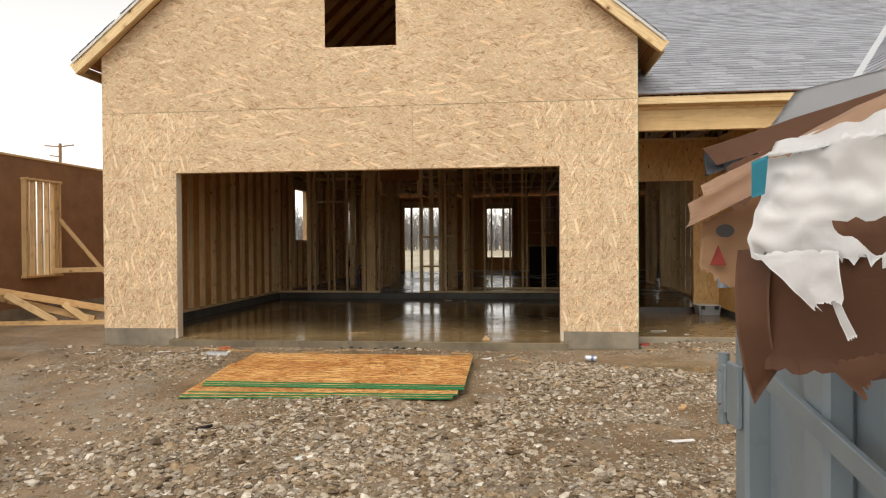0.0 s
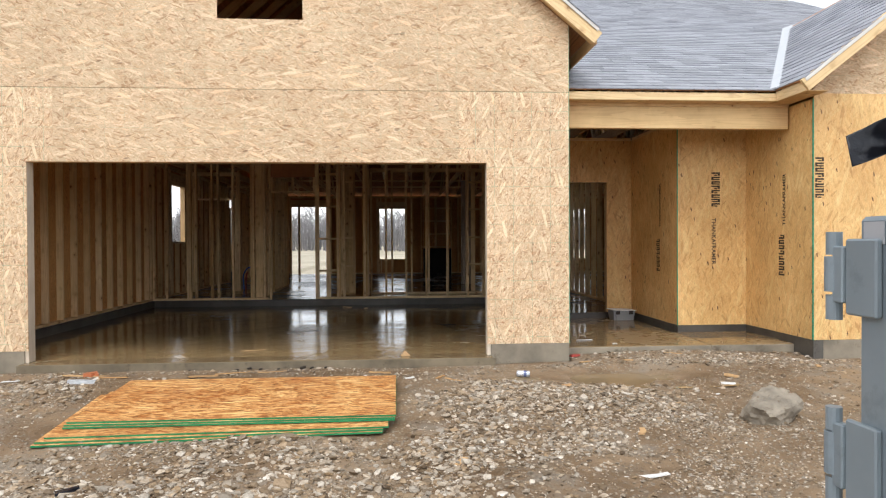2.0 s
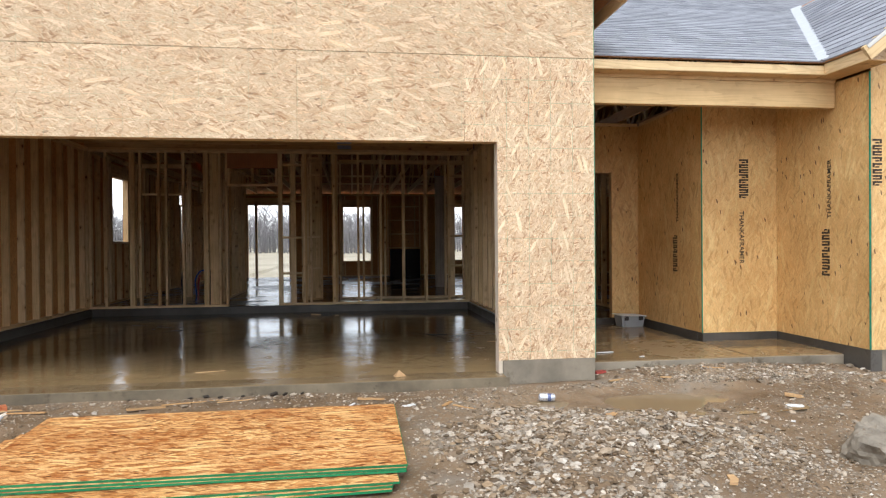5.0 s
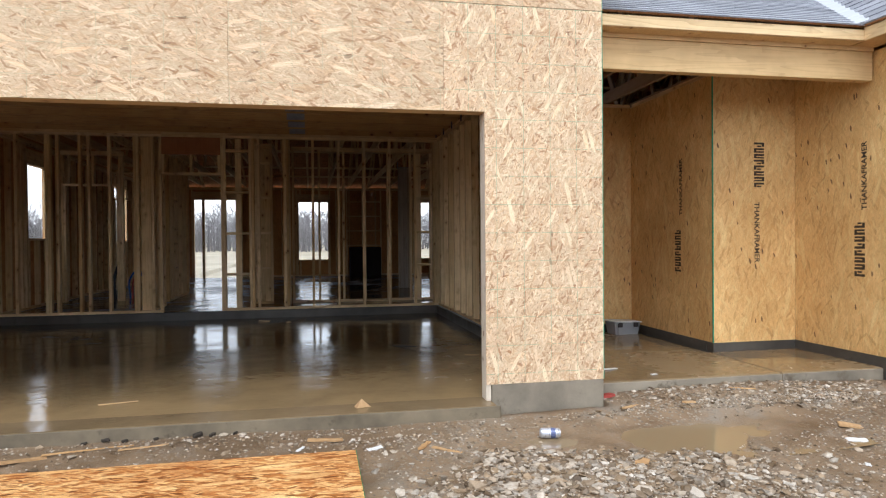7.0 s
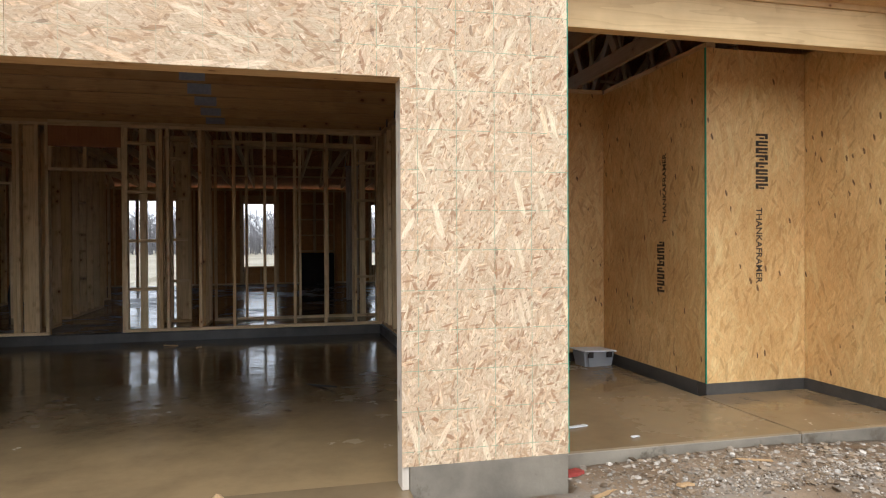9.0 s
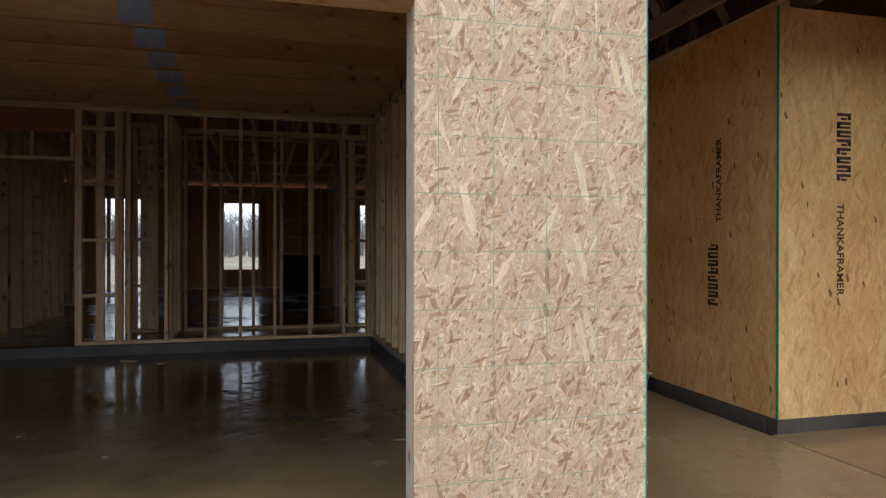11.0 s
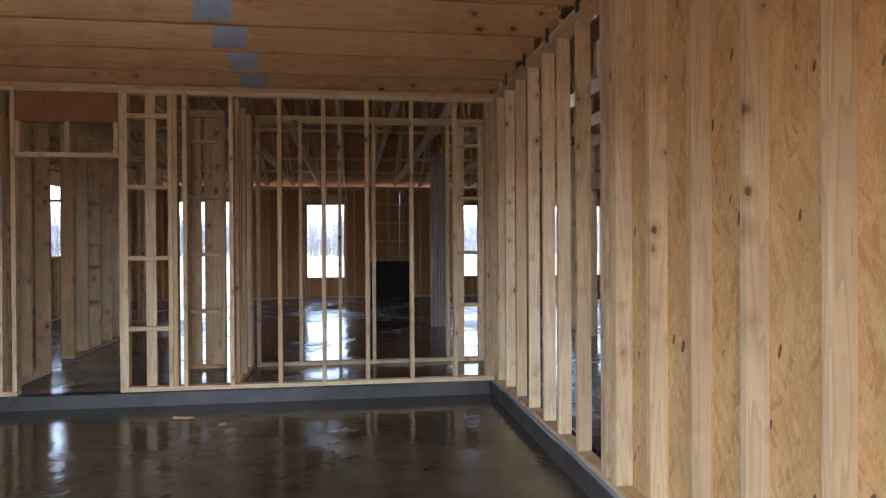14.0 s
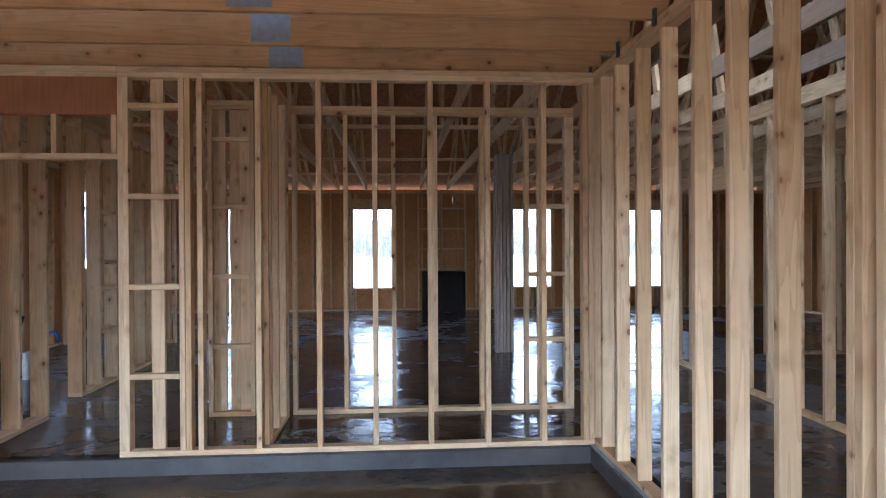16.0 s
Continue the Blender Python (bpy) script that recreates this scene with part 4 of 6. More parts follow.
def shingle_material():
    m, n, l, b = material("grey_shingle")
    info, geo, tc = n.new("ShaderNodeObjectInfo"), n.new("ShaderNodeNewGeometry"), n.new("ShaderNodeTexCoord")
    r = maths(n, l, "FRACT", maths(n, l, "ADD", info.outputs["Random"], geo.outputs["Random Per Island"]))
    c = ramp(n, l, r, [(0.0, (0.22, 0.228, 0.25)), (0.4, (0.29, 0.30, 0.33)), (0.8, (0.36, 0.37, 0.405)), (1.0, (0.25, 0.26, 0.28))])
    speck = ramp(n, l, noisy(n, l, tc.outputs["Object"], 240, 3), [(0.3, (0.7, 0.7, 0.7)), (0.7, (1.3, 1.3, 1.3))])
    l.new(mixed(n, l, 1.0, c, speck, "MULTIPLY"), b.inputs["Base Color"])
    l.new(ramp(n, l, noisy(n, l, tc.outputs["Object"], 1.2, 4), [(0.35, (0.42,) * 3), (0.65, (0.68,) * 3)]), b.inputs["Roughness"])
    bumped(n, l, b, noisy(n, l, tc.outputs["Object"], 300, 2), 0.4, 0.001)
    return m


shingle_m = shingle_material()
TAB, EXPO = 0.31, 0.143
tab_mesh = mesh_from("shingle", [(0, -0.01, 0.001), (TAB - 0.006, -0.01, 0.001), (TAB - 0.006, EXPO + 0.03, 0.001), (0, EXPO + 0.03, 0.001), (0, -0.01, 0.013), (TAB - 0.006, -0.01, 0.013), (TAB - 0.006, EXPO + 0.03, 0.004), (0, EXPO + 0.03, 0.004)],
                     [(3, 2, 1, 0), (4, 5, 6, 7), (0, 1, 5, 4), (1, 2, 6, 5), (2, 3, 7, 6), (3, 0, 4, 7)], shingle_m)


def shingle(parent, origin, u, v, width_at, courses, keep, seed):
    """Courses of tabs on a slope; width_at(s) gives the span at s metres up; the first tabs are parts, the rest one mesh."""
    u, v = Vector(u).normalized(), Vector(v).normalized()
    w = u.cross(v)
    if w.z < 0:
        w = -w
    frame_m = Matrix((u, v, w)).transposed().to_4x4()
    frame_m.translation = Vector(origin)
    flip = u.cross(v).dot(w) < 0
    r = random.Random(seed)
    verts, faces, made = [], [], 0
    for c in range(courses):
        s = c * EXPO
        a, b = width_at(s + EXPO * 0.5)
        x = a - r.random() * TAB
        while x < b:
            x0, x1 = max(x, a), min(x + TAB, b)
            if x1 - x0 > 0.04:
                if made < keep and x0 == x and x1 == x + TAB and not flip:
                    put(new("shingle", tab_mesh), frame_m @ pose(x, s, 0), parent)
                    made += 1
                else:
                    k = len(verts)
                    dz = r.uniform(-0.001, 0.002)
                    for z0_, z1_ in ((0.001, 0.001), (0.013 + dz, 0.004)):
                        for px, py, pz in ((x0, s - 0.01, z0_), (x1 - 0.006, s - 0.01, z0_), (x1 - 0.006, s + EXPO + 0.03, z1_), (x0, s + EXPO + 0.03, z1_)):
                            verts.append(frame_m @ Vector((px, py, pz)))
                    for q in ((3, 2, 1, 0), (4, 5, 6, 7), (0, 1, 5, 4), (1, 2, 6, 5), (2, 3, 7, 6), (3, 0, 4, 7)):
                        faces.append(tuple(k + i for i in q))
            x += TAB
    if verts:
        tagged(put(new("shingles", mesh_from("shingles", verts, faces, shingle_m)), Matrix(), parent), kind="stuff")


cs = math.sqrt(1 + S1 * S1)


def main_span(s):
    y = Y0R + s / cs
    x_valley = GX0 + 0.03 + (y - Y0R) * S1 / GRISE
    return GR + 0.01, (x_valley if y < VY else RE)


shingle(roof_front, (0, Y0R - 0.02, Z0R - 0.005), (1, 0, 0), (0, 1, S1), main_span, int((YR - Y0R) * cs / EXPO), 300, 3)
cg = math.sqrt(1 + GRISE * GRISE)


def gable_span(s):
    """Distance measured back from the front rake."""
    dx = s / cg
    return 0.0, 0.38 + Y0R + dx * GRISE / S1 - 0.05


shingle(gable_left, (GX0, -0.385, Z0R + 0.003), (0, 1, 0), (1, 0, GRISE), gable_span, int((GXC - GX0) * cg / EXPO), 0, 5)
cr = math.sqrt(1 + RISE * RISE)
for ob, sg in ((garage_right, -1), (garage_left, 1)):
    shingle(ob, (XC - sg * (TX - XC), -0.175, TZ + 0.004), (0, 1, 0), (sg, 0, RISE), lambda s: (0.0, 6.2), int((TX - XC) * cr / EXPO), 0, 8)
valley = base("valley_flashing", GX0, Y0R, Z0R, "pale metal flashing strip in the roof valley", "flashing", "structure")
va, vb = Vector((GX0 + 0.02, Y0R - 0.03, Z0R + 0.035)), Vector((VX, VY, ZG + 0.04))
vd = (vb - va).normalized()
vn = Vector((-GRISE, -S1, 1.4)).normalized()
board(valley, "flashing_strip", va, vb, 0.008, 0.21, vd.cross(vn), flashing_m)

# ---- stamped writing on the porch boards ----


def lettering(parent, words, m, size, label):
    cu = bpy.data.curves.new("stamp", "FONT")
    cu.body, cu.size, cu.extrude, cu.offset = words, size * 1.05, 0.0006, 0.0014
    tmp = bpy.data.objects.new("stamp", cu)
    me = bpy.data.meshes.new_from_object(tmp)
    bpy.data.objects.remove(tmp)
    me.materials.clear()
    me.materials.append(ink)
    return tagged(put(new("stamped_words", me), m, parent), label)


def stamp_mark(parent, m, length, height, label):
    """A product mark as a run of plain upright bars."""
    bm = bmesh.new()
    n_ = 8
    for i in range(n_):
        w = length / n_
        for dx, dy, ww, hh in ((0.22, 0.5, 0.34, 1.0), (0.52, 0.12 if i % 3 else 0.88, 0.56, 0.24), (0.70, 0.5, 0.26, 0.95 if i % 4 in (1, 2) else 0.4)):
            r = bmesh.ops.create_cube(bm, size=1)
            bmesh.ops.scale(bm, vec=(w * ww, height * hh, 0.0008), verts=r["verts"])
            bmesh.ops.translate(bm, vec=(i * w + w * dx, height * dy, 0), verts=r["verts"])
    return part("stamped_mark", bm, ink, parent, label, m)


def on_wall(x, y, z, face, up):
    """A pose on a wall: face is the turn about z of a board that looks to -y; up: -90 reads downwards, 90 upwards."""
    return pose(x, y, z, 0, 0, face) @ pose(0, 0, 0, 90, 0, 0) @ pose(0, 0, 0, 0, 0, up)


stamp_mark(porch_wall, on_wall(3.145, PY0 - 0.0015, 2.12, 0, -90), 0.46, 0.115, "dark stamped mark")
lettering(porch_wall, "THANKAFRAMER", on_wall(3.15, PY0 - 0.0015, 1.52, 0, -90), 0.075, "dark stamped words")
stamp_mark(porch_wall, on_wall(PX0 - 0.0015, 1.93, 0.80, -90, 90), 0.46, 0.115, "dark stamped mark")
lettering(porch_wall, "THANKAFRAMER", on_wall(PX0 - 0.0015, 1.90, 1.41, -90, 90), 0.075, "dark stamped words")
stamp_mark(porch_wall, on_wall(PX1 - 0.0015, 0.47, 0.80, -90, 90), 0.50, 0.115, "dark stamped mark")
lettering(porch_wall, "THANKAFRAMER", on_wall(PX1 - 0.0015, 0.45, 1.40, -90, 90), 0.075, "dark stamped words")
stamp_mark(street, on_wall(PX1 + 0.02, -0.0815, 2.14, 0, -90), 0.46, 0.10, "dark stamped mark")

# ---- gravel and stones ----


def stone_material():
    m, n, l, b = material("wet_limestone_gravel")
    info, geo, tc = n.new("ShaderNodeObjectInfo"), n.new("ShaderNodeNewGeometry"), n.new("ShaderNodeTexCoord")
    r = maths(n, l, "FRACT", maths(n, l, "ADD", info.outputs["Random"], geo.outputs["Random Per Island"]))
    c = ramp(n, l, r, [(0.0, (0.09, 0.06, 0.033)), (0.2, (0.34, 0.25, 0.155)), (0.36, (0.17, 0.13, 0.088)), (0.5, (0.48, 0.41, 0.32)), (0.62, (0.24, 0.205, 0.16)), (0.8, (0.56, 0.51, 0.435)), (0.9, (0.36, 0.255, 0.145)), (1.0, (0.74, 0.69, 0.61))])
    dirt = ramp(n, l, noisy(n, l, tc.outputs["Object"], 34, 5, 0.7), [(0.32, (0.62, 0.56, 0.48)), (0.62, (1.1, 1.1, 1.1))])
    l.new(mixed(n, l, 1.0, c, dirt, "MULTIPLY"), b.inputs["Base Color"])
    b.inputs["Roughness"].default_value = 0.55
    bumped(n, l, b, noisy(n, l, tc.outputs["Object"], 110, 4, 0.7), 0.5, 0.002)
    return m


gravel_m = stone_material()
ico = bmesh.new()
bmesh.ops.create_icosphere(ico, subdivisions=1, radius=1)
ICO_V = np.array([v.co[:] for v in ico.verts])
ico.verts.index_update()
ICO_F = np.array([[v.index for v in f.verts] for f in ico.faces])
ico.free()
rs = np.random.RandomState(12)


def stone_shape():
    v = ICO_V * rs.uniform(0.55, 1.35, (len(ICO_V), 1))
    return v * np.array([1.0, rs.uniform(0.5, 0.95), rs.uniform(0.28, 0.6)])


def gravel_density(x, y):
    edge = 0.18 * np.sin(3.1 * x + 1.7 * y) + 0.14 * np.sin(5.7 * x - 4.1 * y + 1)
    pile = 1.5 * np.exp(-(((x - 0.45 + 0.25 * (y + 1.7) + edge * 0.6) / 1.0) ** 4 + ((y + 1.7 + edge) / 0.75) ** 4))
    south = 1.15 / (1 + np.exp(-(-2.35 - y + edge) * 6)) * np.exp(-(np.clip(np.abs(x + 0.75) - 1.75, 0, 9) / 0.9) ** 2)
    bank = 1.3 * np.exp(-(((x - 2.1) / 1.0) ** 2 + ((y - 0.02) / 0.3) ** 2))
    west = 0.55 * np.exp(-(((x + 4.45 + edge) / 0.7) ** 2 + ((y + 0.75) / 0.4) ** 2))
    strip = 0.16 * np.exp(-(((x + 0.6) / 1.0) ** 2 + ((y + 0.45) / 0.25) ** 2))
    strew = 0.05 + 0.30 * np.clip(np.sin(1.9 * x + 0.7) * np.sin(2.3 * y + 1.1), 0, 1) * (x < -3)
    d = pile + south + bank + west + strip + strew
    d = d * (0.62 + 0.38 * np.sin(4.3 * x + 2.1 * y) * np.sin(3.7 * y - 2.9 * x))
    bare = np.sin(1.35 * x + 0.9 * y + 0.6) * np.sin(1.15 * y - 0.7 * x + 2.0) + 0.4 * np.sin(3.3 * x - 2.4 * y)
    d = d * np.where(y < -2.7, np.clip(0.8 - 0.55 * bare, 0.18, 1.1), 1.0)
    d[(y > -0.14) & (x < GR + 0.02)] = 0
    d[np.hypot((x - 1.15) / 1.4, (y + 0.56) / 0.33) < 1] *= 0.06
    return np.clip(d, 0, 1.3)


N = 190000
sx, sy = rs.uniform(-6.2, 4.6, N), rs.uniform(-6.2, 0.24, N)
ok = rs.uniform(0, 1, N) < gravel_density(sx, sy)
ok &= ~((sx > -3.75) & (sx < -0.9) & (sy > -2.2) & (sy < -0.5))
sx, sy = sx[ok], sy[ok]
small = np.exp(-(((sx - 1.6) / 1.3) ** 2 + ((sy + 2.9) / 0.9) ** 2))
small = small + 0.75 * np.exp(-(((sx - 2.0) / 1.2) ** 2 + ((sy - 0.05) / 0.32) ** 2)) + 0.5 * np.exp(-(((sx + 0.6) / 1.6) ** 2 + ((sy + 0.4) / 0.3) ** 2))
size = (0.007 + 0.031 * rs.uniform(0, 1, len(sx)) ** 2.8) * (1 - 0.6 * np.clip(small, 0, 1.1)) * np.where(rs.uniform(0, 1, len(sx)) > 0.975, 1.6, 1)
sz = ground_height(sx, sy) + size * rs.uniform(-0.05, 0.3, len(sx))
shapes = [stone_shape() for _ in range(14)]
near = (sx > -1.0) & (sx < 2.3) & (sy > -2.55) & (sy < -0.95) & (size > 0.018)
pick = np.flatnonzero(near)[:290]
rest = np.setdiff1d(np.arange(len(sx)), pick)
stone_meshes = [mesh_from("stone", s.tolist(), ICO_F.tolist(), gravel_m) for s in shapes]
for i in pick:
    k = float(size[i])
    m = pose(sx[i], sy[i], sz[i], rs.uniform(-25, 25), rs.uniform(-25, 25), rs.uniform(0, 360)) @ Matrix.Diagonal((k, k, k, 1))
    put(new("stone", stone_meshes[i % 14]), m, ground)
vs, fs = [], []
for j, i in enumerate(rest):
    a, t = rs.uniform(0, 2 * math.pi), rs.uniform(-0.45, 0.45)
    v = shapes[i % 14] * size[i]
    c_, s_ = math.cos(t), math.sin(t)
    v = np.stack([v[:, 0] * c_ + v[:, 2] * s_, v[:, 1], -v[:, 0] * s_ + v[:, 2] * c_], 1)
    c_, s_ = math.cos(a), math.sin(a)
    v = np.stack([v[:, 0] * c_ - v[:, 1] * s_, v[:, 0] * s_ + v[:, 1] * c_, v[:, 2]], 1)
    vs.append(v + np.array([sx[i], sy[i], sz[i]]))
    fs.append(ICO_F + j * len(ICO_V))
OCT_V = np.array([(1, 0, 0), (-1, 0, 0), (0, 1, 0), (0, -1, 0), (0, 0, 0.7), (0, 0, -0.7)], float)
OCT_F = np.array([(0, 2, 4), (2, 1, 4), (1, 3, 4), (3, 0, 4), (2, 0, 5), (1, 2, 5), (3, 1, 5), (0, 3, 5)])
NG = 150000
qx, qy = rs.uniform(-5.8, 4.4, NG), -0.13 - 4.2 * rs.uniform(0, 1, NG) ** 1.6
qok = ~((qx > -3.55) & (qx < -0.95) & (qy > -2.25) & (qy < -0.7)) & (np.hypot((qx - 1.15) / 1.1, (qy + 0.56) / 0.22) > 1)
qok &= rs.uniform(0, 1, NG) < 0.05 + 0.8 * gravel_density(qx, qy) + 0.2 * np.exp(-(((qx - 2.3) / 1.2) ** 2 + ((qy + 2.2) / 1.3) ** 2))
qx, qy = qx[qok], qy[qok]
qs = rs.uniform(0.004, 0.011, len(qx))
qz = ground_height(qx, qy) + qs * 0.3
grit_v = OCT_V[None] * rs.uniform(0.6, 1.3, (len(qx), 6, 1)) * qs[:, None, None]
an = rs.uniform(0, 6.28, len(qx))
gxx = grit_v[:, :, 0] * np.cos(an)[:, None] - grit_v[:, :, 1] * np.sin(an)[:, None]
gyy = grit_v[:, :, 0] * np.sin(an)[:, None] + grit_v[:, :, 1] * np.cos(an)[:, None]
grit_v = np.stack([gxx + qx[:, None], gyy + qy[:, None], grit_v[:, :, 2] + qz[:, None]], -1)
count = sum(len(v) for v in vs)
start_f = (np.arange(len(qx)) * 6)[:, None, None] + OCT_F[None] + count
vs.append(grit_v.reshape(-1, 3))
fs.append(start_f.reshape(-1, 3))
me = bpy.data.meshes.new("gravel")
me.from_pydata(np.concatenate(vs).tolist(), [], np.concatenate(fs).tolist())
me.materials.append(gravel_m)
tagged(put(new("gravel", me), Matrix(), None), "loose wet limestone gravel on mud", "gravel", kind="stuff")

water_m, n, l, b = material("muddy_water")
b.inputs["Base Color"].default_value = (0.27, 0.20, 0.115, 1)
b.inputs["Roughness"].default_value = 0.07
bumped(n, l, b, noisy(n, l, None, 5.0, 2), 0.04, 0.01)
bm = bmesh.new()
bm.faces.new([bm.verts.new((1.25 + 1.9 * math.cos(a) * (1 + 0.1 * math.sin(3 * a)), -0.62 + 0.5 * math.sin(a), -0.149)) for a in [i * math.pi / 24 for i in range(48)]])
me = bpy.data.meshes.new("puddle")
bm.to_mesh(me)
bm.free()
me.materials.append(water_m)
tagged(new("puddle", me), "shallow brown puddle in front of the house", "water", kind="structure")

# ---- boulder and litter ----


def lump(name, x, y, size, m, seed, label, category, squash=(1, 0.8, 0.65), sink=0.3, rough=0.25):
    """A broken block of stone with flat faces."""
    r = random.Random(seed)
    bm = bmesh.new()
    for a in (-1, 1):
        for c in (-1, 1):
            for e in (-1, 1):
                for k in range(2):
                    bm.verts.new((a * r.uniform(0.42, 1.05), c * r.uniform(0.45, 1.0), e * r.uniform(0.6, 0.95) * (1 - rough * r.random())))
    hull = bmesh.ops.convex_hull(bm, input=bm.verts[:])
    bmesh.ops.delete(bm, geom=[v for v in hull["geom_interior"] if isinstance(v, bmesh.types.BMVert)], context="VERTS")
    bmesh.ops.bevel(bm, geom=bm.edges[:], offset=0.05, segments=2, affect="EDGES")
    bmesh.ops.scale(bm, vec=[size * s for s in squash], verts=bm.verts)
    zg = float(ground_height(np.array([x]), np.array([y]))[0])
    me = bpy.data.meshes.new(name)
    bm.to_mesh(me)
    bm.free()
    me.materials.append(m)
    return tagged(put(new(name, me), pose(x, y, zg + size * squash[2] * (1 - sink), 6, -8, r.uniform(0, 60))), label, category)


rock_m = plain_material("pale_limestone", (0.25, 0.215, 0.165), 0.85, 0, 0.4, 7.0, 1.0, 34.0, (0.15, 0.105, 0.065))
bm = bmesh.new()
bmesh.ops.create_icosphere(bm, subdivisions=4, radius=1)
for v in bm.verts:
    p = v.co.copy()
    edge = max(abs(p.dot(Vector(d).normalized())) / w for d, w in (((1, 0.2, 0.1), 0.95), ((-0.2, 1, 0.25), 0.78), ((0.1, -0.3, 1), 0.62), ((0.8, 0.7, 0.5), 0.98), ((-0.7, 0.6, 0.6), 0.9)))
    p = p / edge
    p += p.normalized() * (0.16 * noise.noise(p * 2.1 + Vector((4, 1, 7))) + 0.09 * noise.noise(p * 5.0) + 0.09 * abs(noise.noise(p * 9.0)))
    v.co = Vector((p.x * 0.235, p.y * 0.18, p.z * 0.175))
tagged(part("boulder", bm, rock_m, None, "jagged pale grey limestone boulder lying in mud", pose(1.99, -2.05, float(ground_height(np.array([1.99]), np.array([-2.05]))[0]) + 0.055, 4, -10, 20)), category="rock")
lump("boulder", 3.35, -2.0, 0.07, rock_m, 9, "small muddy stone on the ground", "rock")

kraft = plain_material("kraft_cardboard", (0.40, 0.235, 0.13), 0.8, 0, 0.15, 5.0, 0.15, 90.0)
kraft_dark = plain_material("wet_cardboard", (0.165, 0.075, 0.04), 0.75, 0, 0.22, 4.0, 0.2, 60.0)
kraft_pale = plain_material("pale_cardboard", (0.50, 0.325, 0.22), 0.75, 0, 0.12, 5.0, 0.1, 90.0)
white_bag_m = plain_material("white_woven_plastic", (0.86, 0.86, 0.86), 0.5, 0, 0.06, 6.0, 0.25, 40.0)
black_bag_m = plain_material("black_plastic_film", (0.015, 0.017, 0.024), 0.22, 0, 0.3, 9.0, 0.6, 22.0)
teal_m = plain_material("teal_print", (0.02, 0.27, 0.36), 0.5)
red_m = plain_material("red_print", (0.36, 0.055, 0.04), 0.6, 0, 0.4, 25.0)
white_m = plain_material("white_plastic", (0.76, 0.76, 0.74), 0.5)
scrap_m = lumber_material("wood_scrap", (0.66, 0.46, 0.25), (0.52, 0.33, 0.16), (0.3, 0.16, 0.07), knots=False)
grey_paint = plain_material("blue_grey_dumpster_paint", (0.205, 0.245, 0.27), 0.42, 0.0, 0.14, 2.2, 0.12, 30.0, (0.165, 0.195, 0.215))
grey_light = plain_material("pale_grey_sheet", (0.42, 0.43, 0.45), 0.5, 0, 0.08, 3.0)
can_m = plain_material("printed_aluminium", (0.55, 0.57, 0.62), 0.3, 0.6, 0.2, 30.0)
dark_metal = plain_material("dark_metal", (0.022, 0.018, 0.016), 0.8, 0.0, 0.3, 10.0)


soil_m = plain_material("dark_wet_soil", (0.035, 0.026, 0.017), 0.7, 0, 0.4, 30.0, 0.8, 60.0)


def gz(x, y):
    if GL + 0.1 < x < GR - 0.1 and -0.1 < y < GB:
        return 0.0
    if GR < x < PX1 and 0.28 < y < PY1:
        return 0.03
    return float(ground_height(np.array([x]), np.array([y]))[0])


def chip(name, x, y, length, width, thick, turn, m, label, category, seed):
    """A torn or split flat piece with an uneven outline, lying on the ground."""
    r = random.Random(seed)
    pts = []
    for i in range(5):
        f = i / 4
        pts.append((length * (f - 0.5), -width * (0.5 + r.uniform(-0.25, 0.1) * (1 if 0 < i < 4 else 1.4))))
    for i in range(5):
        f = 1 - i / 4
        pts.append((length * (f - 0.5), width * (0.5 + r.uniform(-0.25, 0.1))))
    bm = slab_shape(pts, thick)
    me = bpy.data.meshes.new(name)
    bm.to_mesh(me)
    bm.free()
    me.materials.append(m)
    return tagged(put(new(name, me), pose(x, y, gz(x, y) + 0.003, 0, 0, turn) @ pose(0, 0, 0, -90 + r.uniform(-6, 6), r.uniform(-5, 5), 0)), label, category, "litter on the ground")


WOOD = "split pale wood scrap lying on the ground"
for i, (x, y, le, wi, tu) in enumerate(((-4.05, -0.30, 0.42, 0.035, 12), (-3.75, -0.42, 0.30, 0.03, -8), (-2.55, -0.28, 0.5, 0.018, 4), (-2.2, -0.33, 0.33, 0.02, 10), (-1.15, -0.36, 0.22, 0.035, -3), (-0.55, -0.55, 0.16, 0.03, 60), (-0.42, -0.62, 0.20, 0.025, -35), (0.55, -1.25, 0.10, 0.06, 30), (0.85, -2.3, 0.12, 0.06, 70), (-0.55, -2.75, 0.14, 0.05, 60), (2.35, -0.75, 0.17, 0.07, -30), (2.5, -2.35, 0.17, 0.05, 8), (0.35, 1.9, 0.14, 0.02, 10), (-1.9, 5.45, 0.16, 0.035, 5), (-1.55, 5.2, 0.06, 0.04, 40), (-2.6, 0.55, 0.26, 0.016, 7), (3.45, -0.42, 0.1, 0.04, 70), (2.05, 0.0, 0.2, 0.02, -20), (1.05, -0.12, 0.18, 0.03, 30), (-2.9, -0.36, 0.28, 0.05, 28), (1.5, -0.15, 0.09, 0.045, 15))):
    chip("wood_scrap", x, y, le, wi, min(0.014, wi * 0.35), tu, scrap_m, WOOD, "wood scrap", 20 + i)
